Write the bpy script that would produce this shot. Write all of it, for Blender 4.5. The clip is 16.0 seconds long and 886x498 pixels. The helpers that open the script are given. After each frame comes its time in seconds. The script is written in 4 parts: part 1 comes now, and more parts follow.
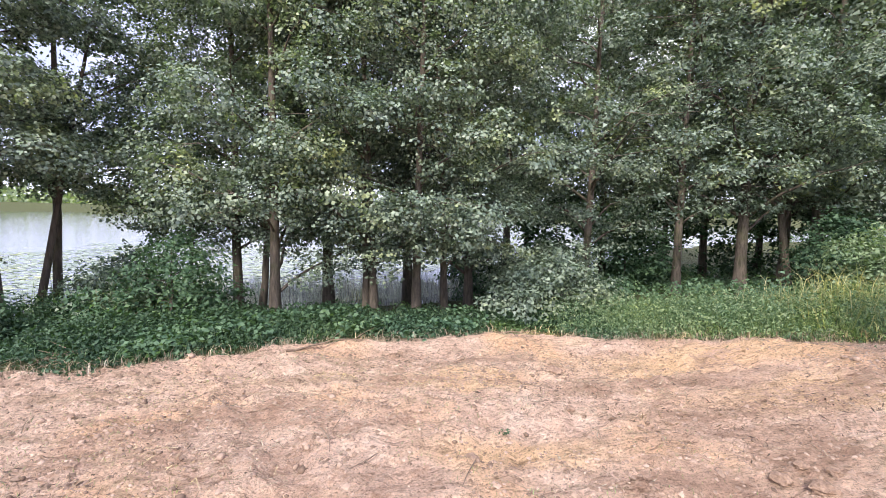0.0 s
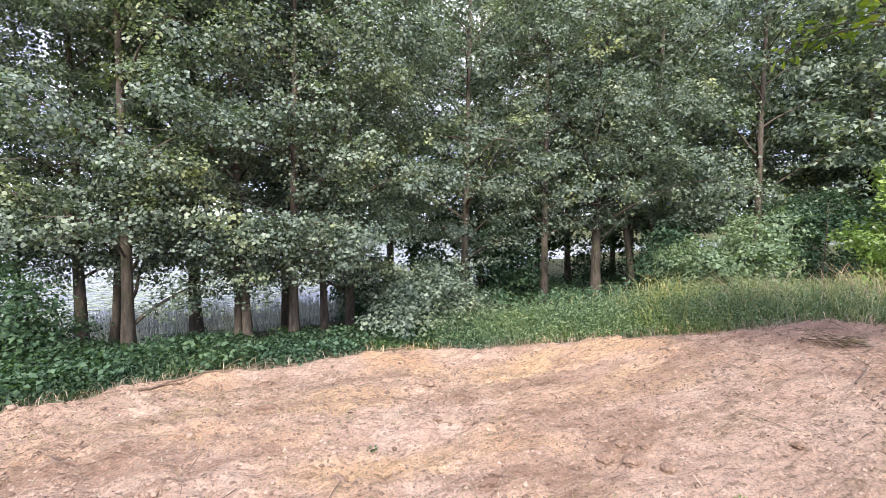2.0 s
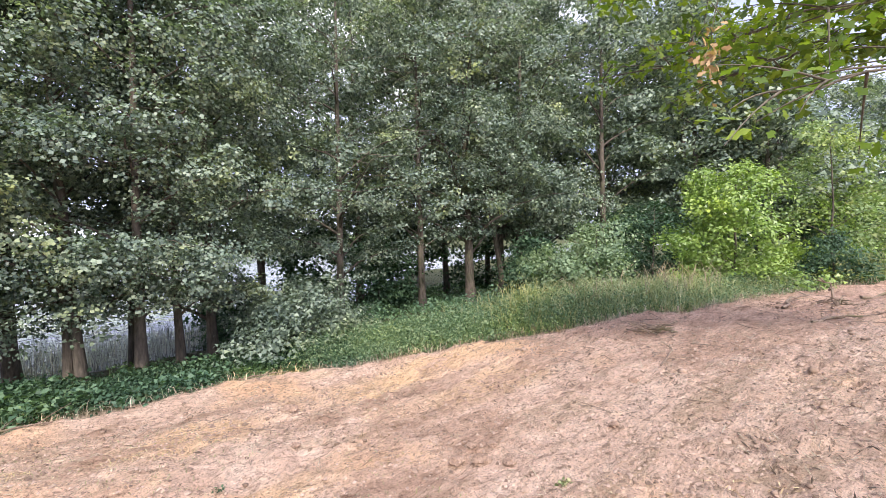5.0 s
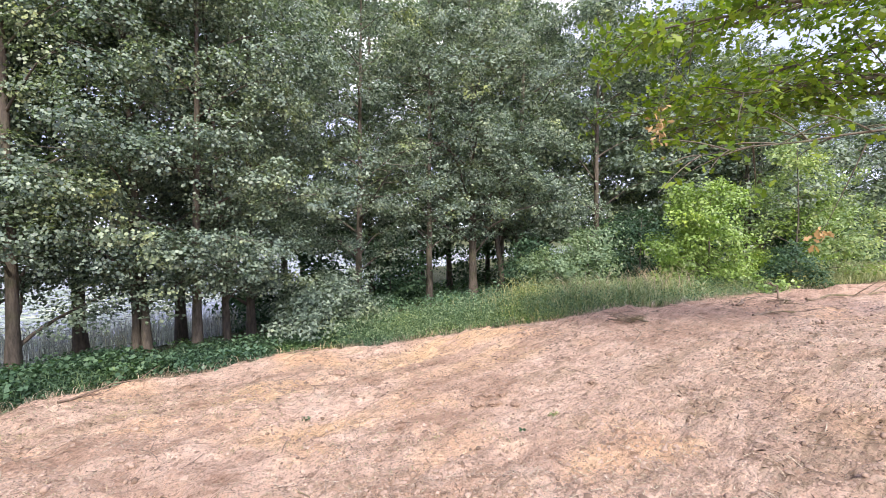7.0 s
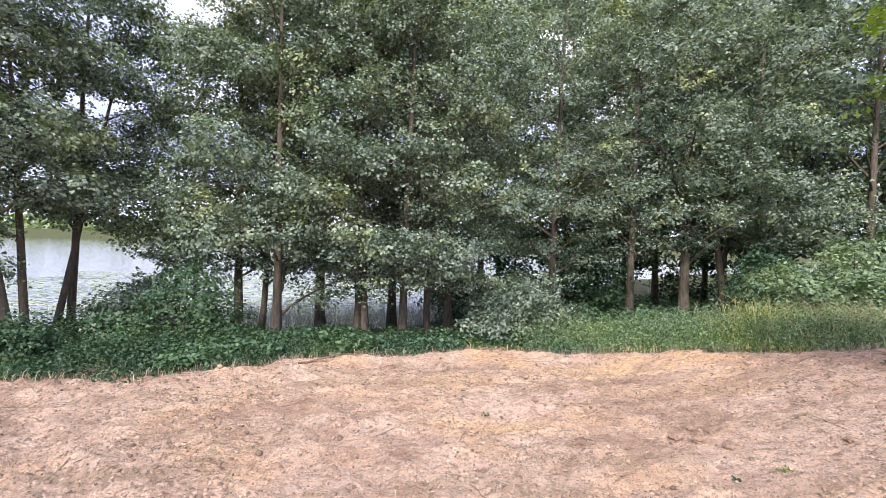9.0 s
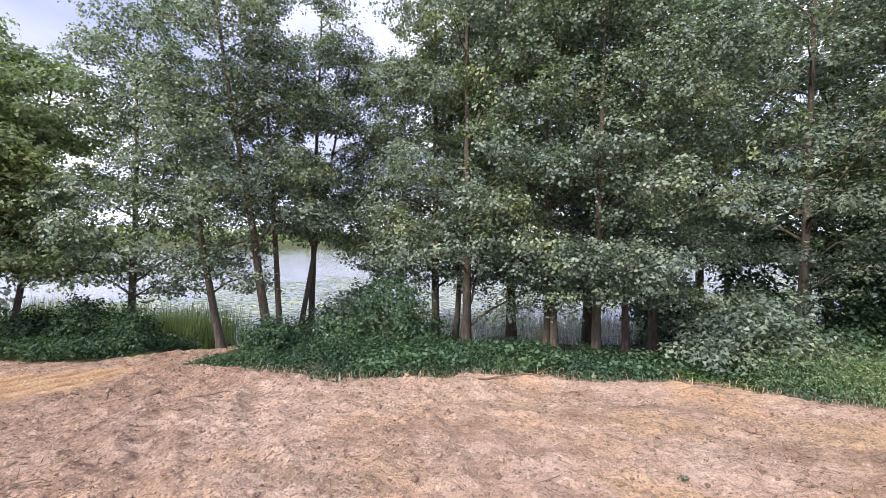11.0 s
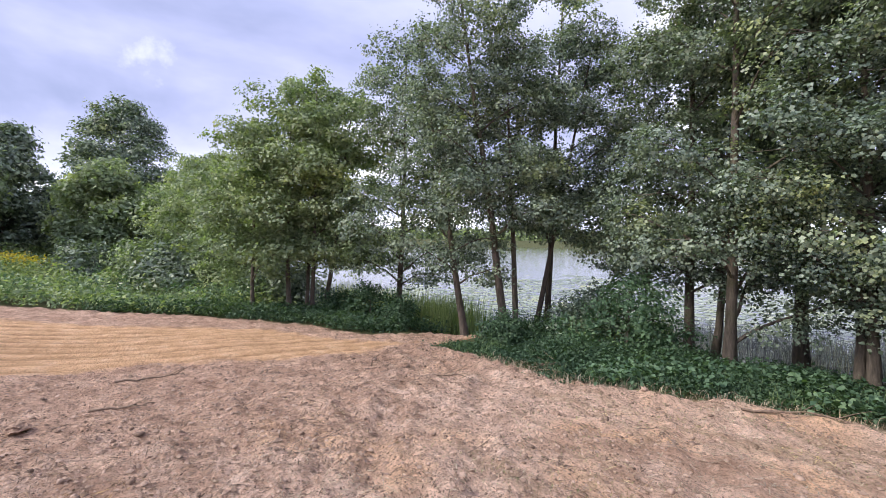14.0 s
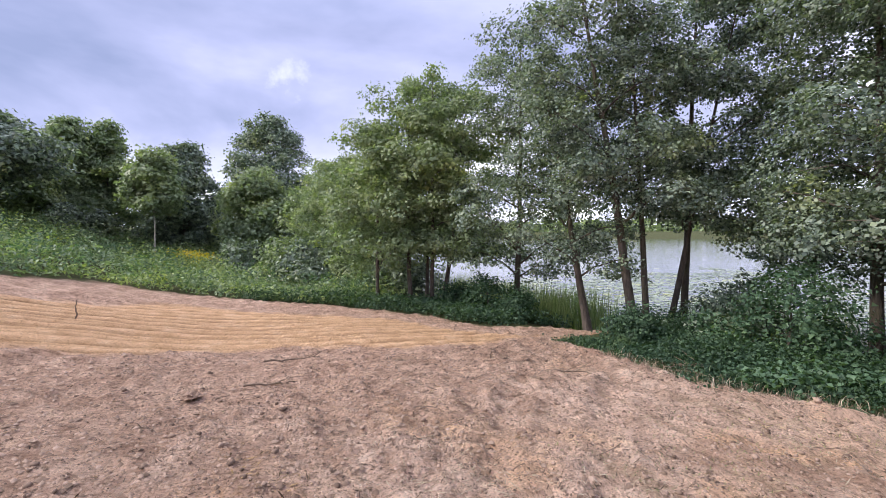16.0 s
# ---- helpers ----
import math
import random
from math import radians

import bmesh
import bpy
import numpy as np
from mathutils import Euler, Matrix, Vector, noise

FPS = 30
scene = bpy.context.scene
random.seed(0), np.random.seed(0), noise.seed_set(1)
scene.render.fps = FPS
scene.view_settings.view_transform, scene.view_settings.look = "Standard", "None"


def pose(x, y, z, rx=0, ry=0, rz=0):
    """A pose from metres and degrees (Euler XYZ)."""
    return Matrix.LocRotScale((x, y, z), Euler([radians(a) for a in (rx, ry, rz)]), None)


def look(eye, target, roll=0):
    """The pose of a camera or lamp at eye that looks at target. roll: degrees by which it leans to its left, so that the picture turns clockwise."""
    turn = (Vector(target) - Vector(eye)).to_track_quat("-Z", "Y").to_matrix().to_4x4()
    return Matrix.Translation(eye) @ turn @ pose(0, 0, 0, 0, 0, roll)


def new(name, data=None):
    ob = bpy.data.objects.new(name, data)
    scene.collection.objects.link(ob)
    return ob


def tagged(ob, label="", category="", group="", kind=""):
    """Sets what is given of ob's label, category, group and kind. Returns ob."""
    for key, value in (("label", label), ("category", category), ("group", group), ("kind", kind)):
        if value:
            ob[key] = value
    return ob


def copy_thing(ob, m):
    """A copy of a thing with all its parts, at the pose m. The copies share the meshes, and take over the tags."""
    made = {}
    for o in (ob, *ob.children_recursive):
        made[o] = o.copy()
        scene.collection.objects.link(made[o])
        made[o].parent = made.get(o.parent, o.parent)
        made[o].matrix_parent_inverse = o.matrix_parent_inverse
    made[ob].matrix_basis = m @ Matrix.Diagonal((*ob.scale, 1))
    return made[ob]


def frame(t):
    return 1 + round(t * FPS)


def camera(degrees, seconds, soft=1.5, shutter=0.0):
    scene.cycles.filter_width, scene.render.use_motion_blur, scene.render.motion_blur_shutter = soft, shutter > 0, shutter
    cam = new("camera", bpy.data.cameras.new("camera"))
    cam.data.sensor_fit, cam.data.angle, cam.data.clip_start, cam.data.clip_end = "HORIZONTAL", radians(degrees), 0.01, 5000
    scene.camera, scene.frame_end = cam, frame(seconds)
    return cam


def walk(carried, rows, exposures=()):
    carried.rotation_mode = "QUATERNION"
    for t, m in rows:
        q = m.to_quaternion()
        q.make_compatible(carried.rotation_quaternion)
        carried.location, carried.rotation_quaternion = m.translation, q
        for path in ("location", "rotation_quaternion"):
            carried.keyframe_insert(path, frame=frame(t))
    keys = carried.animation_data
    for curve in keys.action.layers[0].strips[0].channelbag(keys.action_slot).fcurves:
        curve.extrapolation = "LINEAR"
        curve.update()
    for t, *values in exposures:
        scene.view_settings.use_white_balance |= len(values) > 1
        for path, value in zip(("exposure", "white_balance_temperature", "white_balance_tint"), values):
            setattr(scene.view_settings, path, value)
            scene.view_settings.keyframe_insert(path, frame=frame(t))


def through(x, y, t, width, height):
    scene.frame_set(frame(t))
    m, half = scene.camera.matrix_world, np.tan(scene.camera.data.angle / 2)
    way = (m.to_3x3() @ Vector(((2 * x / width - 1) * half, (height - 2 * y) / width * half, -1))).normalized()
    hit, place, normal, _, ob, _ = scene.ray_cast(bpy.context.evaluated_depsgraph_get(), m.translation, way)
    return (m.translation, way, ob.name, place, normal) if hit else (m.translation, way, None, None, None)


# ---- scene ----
# ---------------------------------------------------------------- camera
cam = camera(88.85, 16.0, soft=0.5)
walk(cam, [
    (0.00, look((0.166, 0.832, 1.494), (0.079, 4.819, 1.178), 1.24)),
    (0.50, look((0.169, 0.812, 1.527), (0.203, 4.801, 1.239), 0.27)),
    (1.00, look((0.213, 0.818, 1.507), (0.409, 4.807, 1.289), 0.18)),
    (1.50, look((0.275, 0.774, 1.534), (0.781, 4.738, 1.356), 0.33)),
    (2.00, look((0.384, 0.668, 1.541), (1.242, 4.571, 1.383), 0.17)),
    (2.50, look((0.398, 0.683, 1.537), (1.441, 4.542, 1.388), 0.21)),
    (3.00, look((0.448, 0.638, 1.549), (1.715, 4.430, 1.406), 0.00)),
    (3.50, look((0.492, 0.579, 1.568), (1.893, 4.324, 1.433), -0.76)),
    (4.00, look((0.505, 0.549, 1.580), (2.059, 4.233, 1.459), -1.58)),
    (4.50, look((0.645, 0.526, 1.580), (2.335, 4.150, 1.497), -1.89)),
    (4.70, look((0.651, 0.512, 1.583), (2.426, 4.096, 1.515), -1.89)),
    (6.60, look((0.651, 0.512, 1.583), (2.457, 4.081, 1.515), -1.89)),
    (6.85, look((0.316, 0.126, 1.605), (2.127, 3.693, 1.531), -1.30)),
    (7.00, look((-0.230, -0.503, 1.640), (1.588, 3.059, 1.557), -0.34)),
    (7.50, look((-0.213, -0.511, 1.637), (1.414, 3.142, 1.560), 0.13)),
    (8.00, look((-0.162, -0.468, 1.617), (1.112, 3.323, 1.562), 0.84)),
    (8.50, look((-0.155, -0.412, 1.598), (0.650, 3.506, 1.548), 1.63)),
    (9.00, look((-0.089, -0.406, 1.565), (0.074, 3.590, 1.519), 1.94)),
    (9.20, look((-0.086, -0.389, 1.553), (-0.144, 3.610, 1.518), 1.99)),
    (11.30, look((0.293, 0.133, 1.728), (-1.534, 3.690, 1.689), 0.65)),
    (11.50, look((0.316, 0.161, 1.735), (-1.663, 3.637, 1.704), 0.75)),
    (12.00, look((0.384, 0.236, 1.716), (-1.940, 3.491, 1.684), 0.72)),
    (12.50, look((0.312, 0.283, 1.675), (-2.312, 3.302, 1.648), 0.70)),
    (13.00, look((0.397, 0.384, 1.675), (-2.481, 3.162, 1.631), 0.73)),
    (13.50, look((0.312, 0.401, 1.654), (-2.740, 2.985, 1.597), 0.91)),
    (14.00, look((0.302, 0.427, 1.635), (-2.945, 2.762, 1.557), 1.08)),
    (14.50, look((0.268, 0.475, 1.613), (-3.080, 2.660, 1.520), 0.75)),
    (15.00, look((0.226, 0.475, 1.593), (-3.237, 2.474, 1.486), 0.37)),
    (15.50, look((0.183, 0.459, 1.583), (-3.417, 2.199, 1.469), 0.09)),
    (16.00, look((0.161, 0.485, 1.569), (-3.569, 1.923, 1.434), -0.27)),
], exposures=[(0.0, 1.17), (9.0, 1.10), (11.5, 0.80), (14.0, 0.62), (16.0, 0.60)])

# ---------------------------------------------------------------- sky and sun
SUN_EL, SUN_AZ = radians(40), radians(200)


def nodes(tree, kind, **values):
    n = tree.nodes.new(kind)
    for key, value in values.items():
        if key in n.inputs:
            n.inputs[key].default_value = value
    return n


def build_world():
    world = bpy.data.worlds.new("overcast_sky")
    scene.world = world
    world.use_nodes = True
    t = world.node_tree
    t.nodes.clear()
    out = t.nodes.new("ShaderNodeOutputWorld")
    bg = t.nodes.new("ShaderNodeBackground")
    sky = t.nodes.new("ShaderNodeTexSky")
    sky.sky_type, sky.sun_disc = "NISHITA", False
    sky.sun_elevation, sky.sun_rotation = SUN_EL, SUN_AZ
    co = t.nodes.new("ShaderNodeTexCoord")
    # a cloud deck: the direction is divided by its height, as a flat layer is seen from below
    sep = t.nodes.new("ShaderNodeSeparateXYZ")
    t.links.new(co.outputs["Generated"], sep.inputs[0])
    low = t.nodes.new("ShaderNodeMath"); low.operation = "MAXIMUM"; low.inputs[1].default_value = 0.0
    t.links.new(sep.outputs["Z"], low.inputs[0])
    lift = t.nodes.new("ShaderNodeMath"); lift.operation = "ADD"; lift.inputs[1].default_value = 0.16
    t.links.new(low.outputs[0], lift.inputs[0])
    div = t.nodes.new("ShaderNodeVectorMath"); div.operation = "DIVIDE"
    comb = t.nodes.new("ShaderNodeCombineXYZ")
    for k in range(3):
        t.links.new(lift.outputs[0], comb.inputs[k])
    t.links.new(co.outputs["Generated"], div.inputs[0])
    t.links.new(comb.outputs[0], div.inputs[1])
    big = nodes(t, "ShaderNodeTexNoise", Scale=0.62, Detail=6.0, Roughness=0.52, Distortion=0.35)
    t.links.new(div.outputs[0], big.inputs["Vector"])
    ramp = t.nodes.new("ShaderNodeValToRGB")
    e = ramp.color_ramp.elements
    e[0].position, e[0].color = 0.34, (0.24, 0.28, 0.47, 1)
    e[1].position, e[1].color = 0.68, (0.98, 0.98, 1.0, 1)
    mid = ramp.color_ramp.elements.new(0.45); mid.color = (0.36, 0.39, 0.62, 1)
    mid = ramp.color_ramp.elements.new(0.57); mid.color = (0.52, 0.54, 0.80, 1)
    t.links.new(big.outputs["Fac"], ramp.inputs[0])
    # overcast skies are brighter overhead than at the horizon
    grad = t.nodes.new("ShaderNodeMapRange")
    grad.inputs["From Min"].default_value, grad.inputs["From Max"].default_value = 0.40, 0.95
    grad.inputs["To Min"].default_value, grad.inputs["To Max"].default_value = 1.12, 2.5
    t.links.new(low.outputs[0], grad.inputs["Value"])
    high = ramp_node(t, low.outputs[0], [(0.42, (1.0, 1.0, 1.0)), (0.95, (1.0, 0.92, 0.76))])
    haze = ramp_node(t, low.outputs[0], [(0.02, (0.46, 0.46, 0.50)), (0.17, (0.0, 0.0, 0.0))])
    clouds = mix_node(t, 1.0, ramp.outputs[0], haze.outputs[0], "ADD")
    white = mix_node(t, 1.0, clouds, high.outputs[0], "MULTIPLY")
    mul = t.nodes.new("ShaderNodeVectorMath"); mul.operation = "SCALE"
    t.links.new(white, mul.inputs[0])
    t.links.new(grad.outputs[0], mul.inputs["Scale"])
    gap = t.nodes.new("ShaderNodeVectorMath"); gap.operation = "DOT_PRODUCT"; gap.inputs[1].default_value = (-0.951, 0.0455, 0.3066)
    t.links.new(co.outputs["Generated"], gap.inputs[0])
    ragged = nodes(t, "ShaderNodeTexNoise", Scale=22.0, Detail=4.0, Roughness=0.6)
    t.links.new(co.outputs["Generated"], ragged.inputs["Vector"])
    rag = t.nodes.new("ShaderNodeMath"); rag.operation = "MULTIPLY_ADD"; rag.inputs[1].default_value = 0.006
    t.links.new(ragged.outputs["Fac"], rag.inputs[0])
    t.links.new(gap.outputs["Value"], rag.inputs[2])
    shine = t.nodes.new("ShaderNodeMapRange")
    shine.inputs["From Min"].default_value, shine.inputs["From Max"].default_value = 1.0026, 1.0048
    shine.inputs["To Min"].default_value, shine.inputs["To Max"].default_value = 0.0, 0.3
    t.links.new(rag.outputs[0], shine.inputs["Value"])
    lit = t.nodes.new("ShaderNodeVectorMath"); lit.operation = "ADD"
    t.links.new(mul.outputs[0], lit.inputs[0])
    t.links.new(shine.outputs[0], lit.inputs[1])
    dim = t.nodes.new("ShaderNodeVectorMath"); dim.operation = "SCALE"; dim.inputs["Scale"].default_value = 0.06
    t.links.new(sky.outputs[0], dim.inputs[0])
    mix = t.nodes.new("ShaderNodeMix"); mix.data_type = "RGBA"; mix.inputs["Factor"].default_value = 0.9
    t.links.new(dim.outputs[0], mix.inputs["A"])
    t.links.new(lit.outputs[0], mix.inputs["B"])
    t.links.new(mix.outputs["Result"], bg.inputs["Color"])
    bg.inputs["Strength"].default_value = 1.0
    t.links.new(bg.outputs[0], out.inputs[0])


sun_data = bpy.data.lights.new("sun", "SUN")
sun_data.energy, sun_data.angle, sun_data.color = 3.2, radians(11), (1.0, 0.94, 0.84)
sun = new("sun", sun_data)
sun.matrix_world = look((20 * math.sin(SUN_AZ), 20 * math.cos(SUN_AZ), 20 * math.tan(SUN_EL)), (0, 0, 0))


# ---------------------------------------------------------------- materials
def material(name):
    m = bpy.data.materials.new(name)
    m.use_nodes = True
    t = m.node_tree
    return m, t, t.nodes["Principled BSDF"]


def noise_node(t, scale, detail=4.0, rough=0.55, coord="Object"):
    co = t.nodes.new("ShaderNodeTexCoord")
    n = nodes(t, "ShaderNodeTexNoise", Scale=scale, Detail=detail, Roughness=rough)
    t.links.new(co.outputs[coord], n.inputs["Vector"])
    return n


def ramp_node(t, source, stops):
    r = t.nodes.new("ShaderNodeValToRGB")
    els = r.color_ramp.elements
    els[0].position, els[0].color = stops[0][0], (*stops[0][1], 1)
    els[1].position, els[1].color = stops[-1][0], (*stops[-1][1], 1)
    for pos, col in stops[1:-1]:
        els.new(pos).color = (*col, 1)
    t.links.new(source, r.inputs[0])
    return r


def mix_node(t, fac, a, b, blend="MIX"):
    m = t.nodes.new("ShaderNodeMix")
    m.data_type, m.blend_type = "RGBA", blend
    for socket, value in ((m.inputs["Factor"], fac), (m.inputs["A"], a), (m.inputs["B"], b)):
        if isinstance(value, (int, float)):
            socket.default_value = value
        elif isinstance(value, tuple):
            socket.default_value = (*value, 1)
        else:
            t.links.new(value, socket)
    return m.outputs["Result"]


def bump(t, bsdf, height, strength, distance):
    b = nodes(t, "ShaderNodeBump", Strength=strength, Distance=distance)
    t.links.new(height, b.inputs["Height"])
    t.links.new(b.outputs[0], bsdf.inputs["Normal"])


def leaf_material(name, dark, mid, light, rough=0.38, through=0.28, spec=0.6):
    """Leaves that differ one from another, with some light through them."""
    m, t, b = material(name)
    geo = t.nodes.new("ShaderNodeNewGeometry")
    col = ramp_node(t, geo.outputs["Random Per Island"], [(0.0, dark), (0.5, mid), (0.9, light), (1.0, light)])
    big = noise_node(t, 0.7, 2.0)
    tone = ramp_node(t, big.outputs["Fac"], [(0.34, (0.80, 0.86, 0.95)), (0.56, (1.0, 1.0, 1.0)), (0.72, (1.42, 1.30, 0.80))])
    colour = mix_node(t, 1.0, col.outputs[0], tone.outputs[0], "MULTIPLY")
    t.links.new(colour, b.inputs["Base Color"])
    b.inputs["Roughness"].default_value = rough
    b.inputs["Specular IOR Level"].default_value = spec
    tr = t.nodes.new("ShaderNodeBsdfTranslucent")
    warm = mix_node(t, 1.0, colour, (1.3, 1.5, 0.6), "MULTIPLY")
    t.links.new(warm, tr.inputs["Color"])
    ms = t.nodes.new("ShaderNodeMixShader"); ms.inputs[0].default_value = through
    t.links.new(b.outputs[0], ms.inputs[1])
    t.links.new(tr.outputs[0], ms.inputs[2])
    t.links.new(ms.outputs[0], t.nodes["Material Output"].inputs[0])
    return m


def bark_material(name, dark, light):
    m, t, b = material(name)
    co = t.nodes.new("ShaderNodeTexCoord")
    mp = nodes(t, "ShaderNodeMapping"); mp.inputs["Scale"].default_value = (22, 22, 5)
    t.links.new(co.outputs["Object"], mp.inputs[0])
    n = nodes(t, "ShaderNodeTexNoise", Scale=1.0, Detail=6.0, Roughness=0.65)
    t.links.new(mp.outputs[0], n.inputs["Vector"])
    col = ramp_node(t, n.outputs["Fac"], [(0.3, dark), (0.7, light)])
    patch = noise_node(t, 2.2, 3.0)
    moss = ramp_node(t, patch.outputs["Fac"], [(0.5, (1, 1, 1)), (0.72, (0.75, 0.95, 0.6))])
    t.links.new(mix_node(t, 1.0, col.outputs[0], moss.outputs[0], "MULTIPLY"), b.inputs["Base Color"])
    b.inputs["Roughness"].default_value = 0.9
    bump(t, b, n.outputs["Fac"], 0.9, 0.02)
    return m


build_world()

ALDER = leaf_material("alder_leaf", (0.050, 0.073, 0.055), (0.162, 0.208, 0.156), (0.285, 0.342, 0.256), 0.46, 0.27, 0.45)
ALDER_FAR = leaf_material("alder_leaf_hill", (0.130, 0.172, 0.096), (0.215, 0.268, 0.152), (0.310, 0.368, 0.215), 0.5, 0.36, 0.35)
BRIGHT = leaf_material("bush_leaf_bright", (0.13, 0.20, 0.042), (0.22, 0.315, 0.068), (0.33, 0.43, 0.11))
GREYGREEN = leaf_material("bush_leaf_grey", (0.10, 0.15, 0.082), (0.20, 0.268, 0.152), (0.32, 0.395, 0.24), 0.6, 0.32, 0.3)
NETTLE = leaf_material("nettle_leaf", (0.026, 0.054, 0.030), (0.052, 0.098, 0.054), (0.105, 0.168, 0.096), 0.6, 0.3, 0.25)
WEED = leaf_material("weed_leaf", (0.055, 0.105, 0.062), (0.095, 0.165, 0.095), (0.16, 0.245, 0.145), 0.55, 0.35, 0.3)
MEADOW = leaf_material("meadow_leaf", (0.13, 0.19, 0.07), (0.225, 0.30, 0.12), (0.36, 0.415, 0.19), 0.6, 0.3, 0.3)
GRASS = leaf_material("grass_blade", (0.050, 0.095, 0.045), (0.128, 0.196, 0.098), (0.260, 0.330, 0.178), 0.55, 0.3, 0.3)
DRYGRASS = leaf_material("dry_grass_blade", (0.15, 0.19, 0.08), (0.28, 0.30, 0.14), (0.45, 0.41, 0.23), 0.6)
STRAW = leaf_material("straw", (0.20, 0.14, 0.10), (0.37, 0.28, 0.19), (0.54, 0.44, 0.32), 0.7, 0.1)
OAK = leaf_material("oak_leaf", (0.07, 0.12, 0.015), (0.13, 0.20, 0.02), (0.24, 0.31, 0.03), 0.4, 0.45)
DEADLEAF = leaf_material("dead_leaf", (0.30, 0.16, 0.07), (0.45, 0.27, 0.13), (0.58, 0.40, 0.22), 0.7)
REED = leaf_material("reed_stalk", (0.10, 0.10, 0.12), (0.42, 0.41, 0.44), (0.75, 0.73, 0.78), 0.6, 0.15)
REEDGREEN = leaf_material("reed_green", (0.14, 0.20, 0.06), (0.26, 0.33, 0.12), (0.45, 0.48, 0.24), 0.55)
PAD = leaf_material("floating_leaf", (0.20, 0.25, 0.13), (0.30, 0.36, 0.21), (0.42, 0.46, 0.31), 0.3, 0.1, 0.7)
YELLOW = leaf_material("goldenrod_flower", (0.45, 0.33, 0.02), (0.60, 0.45, 0.03), (0.70, 0.56, 0.06), 0.7)
BARK = bark_material("alder_bark", (0.042, 0.034, 0.028), (0.155, 0.124, 0.100))
BARK_PALE = bark_material("birch_bark", (0.20, 0.18, 0.15), (0.48, 0.45, 0.40))
BARK_OAK = bark_material("oak_bark", (0.05, 0.045, 0.035), (0.18, 0.15, 0.11))
DEADWOOD = bark_material("dead_wood", (0.09, 0.06, 0.045), (0.30, 0.22, 0.16))


def ground_material():
    m, t, b = material("bare_earth")

    def attribute(name):
        a = t.nodes.new("ShaderNodeAttribute")
        a.attribute_name = name
        return a.outputs["Fac"]

    fine = noise_node(t, 60.0, 5.0, 0.7)
    crumb = noise_node(t, 19.0, 8.0, 0.74)
    mid = noise_node(t, 3.2, 6.0, 0.68)
    co = t.nodes.new("ShaderNodeTexCoord")
    mp = nodes(t, "ShaderNodeMapping"); mp.inputs["Scale"].default_value = (0.7, 2.6, 1); mp.inputs["Rotation"].default_value = (0, 0, 0.35)
    t.links.new(co.outputs["Object"], mp.inputs[0])
    streak = nodes(t, "ShaderNodeTexNoise", Scale=1.0, Detail=6.0, Roughness=0.62, Distortion=0.6)
    t.links.new(mp.outputs[0], streak.inputs["Vector"])
    wide = noise_node(t, 0.8, 5.0, 0.6)
    pale = ramp_node(t, mid.outputs["Fac"], [(0.30, (0.45, 0.308, 0.236)), (0.5, (0.61, 0.440, 0.350)), (0.70, (0.71, 0.550, 0.455))])
    brown = ramp_node(t, mid.outputs["Fac"], [(0.30, (0.30, 0.190, 0.138)), (0.5, (0.46, 0.312, 0.236)), (0.72, (0.62, 0.445, 0.345))])
    orange = ramp_node(t, mid.outputs["Fac"], [(0.3, (0.56, 0.345, 0.195)), (0.55, (0.74, 0.485, 0.295)), (0.75, (0.82, 0.60, 0.41))])
    patch = ramp_node(t, wide.outputs["Fac"], [(0.50, (0, 0, 0)), (0.64, (1, 1, 1))])
    warm = mix_node(t, 1.0, pale.outputs[0], (1.05, 0.95, 0.78), "MULTIPLY")
    base = mix_node(t, patch.outputs[0], pale.outputs[0], warm)
    amber = mix_node(t, crumb.outputs["Fac"], (0.58, 0.375, 0.205), (0.74, 0.525, 0.335))
    base = mix_node(t, attribute("amber"), base, amber)
    litter = ramp_node(t, streak.outputs["Fac"], [(0.54, (0, 0, 0)), (0.60, (0.55, 0.55, 0.55))])
    dirt = mix_node(t, crumb.outputs["Fac"], (0.20, 0.14, 0.09), (0.56, 0.43, 0.30))
    base = mix_node(t, litter.outputs[0], base, dirt)
    # brown litter breaks up into specks at its edges
    speck = t.nodes.new("ShaderNodeMath"); speck.operation = "MULTIPLY_ADD"; speck.inputs[1].default_value = 1.6
    t.links.new(crumb.outputs["Fac"], speck.inputs[0])
    t.links.new(streak.outputs["Fac"], speck.inputs[2])
    share = t.nodes.new("ShaderNodeMath"); share.operation = "MULTIPLY_ADD"; share.inputs[1].default_value = 0.42
    t.links.new(attribute("brown"), share.inputs[0])
    t.links.new(speck.outputs[0], share.inputs[2])
    span = t.nodes.new("ShaderNodeMapRange")
    span.inputs["From Min"].default_value, span.inputs["From Max"].default_value = 1.42, 1.56
    t.links.new(share.outputs[0], span.inputs["Value"])
    base = mix_node(t, span.outputs[0], base, brown.outputs[0])
    # the shade in the furrow troughs is painted in as darker sand
    trough_shade = mix_node(t, attribute("furrow"), orange.outputs[0], (0.25, 0.135, 0.065))
    base = mix_node(t, attribute("strip"), base, trough_shade)
    # lumps and grit follow the bump's noises: low spots darker, high spots lighter
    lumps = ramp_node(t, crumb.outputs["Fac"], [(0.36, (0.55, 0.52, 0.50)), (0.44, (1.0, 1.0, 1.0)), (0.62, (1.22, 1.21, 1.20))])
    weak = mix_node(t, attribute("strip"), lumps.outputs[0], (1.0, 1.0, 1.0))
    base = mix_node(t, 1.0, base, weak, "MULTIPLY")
    mq = nodes(t, "ShaderNodeMapping"); mq.inputs["Scale"].default_value = (26, 7, 1)
    t.links.new(co.outputs["Object"], mq.inputs[0])
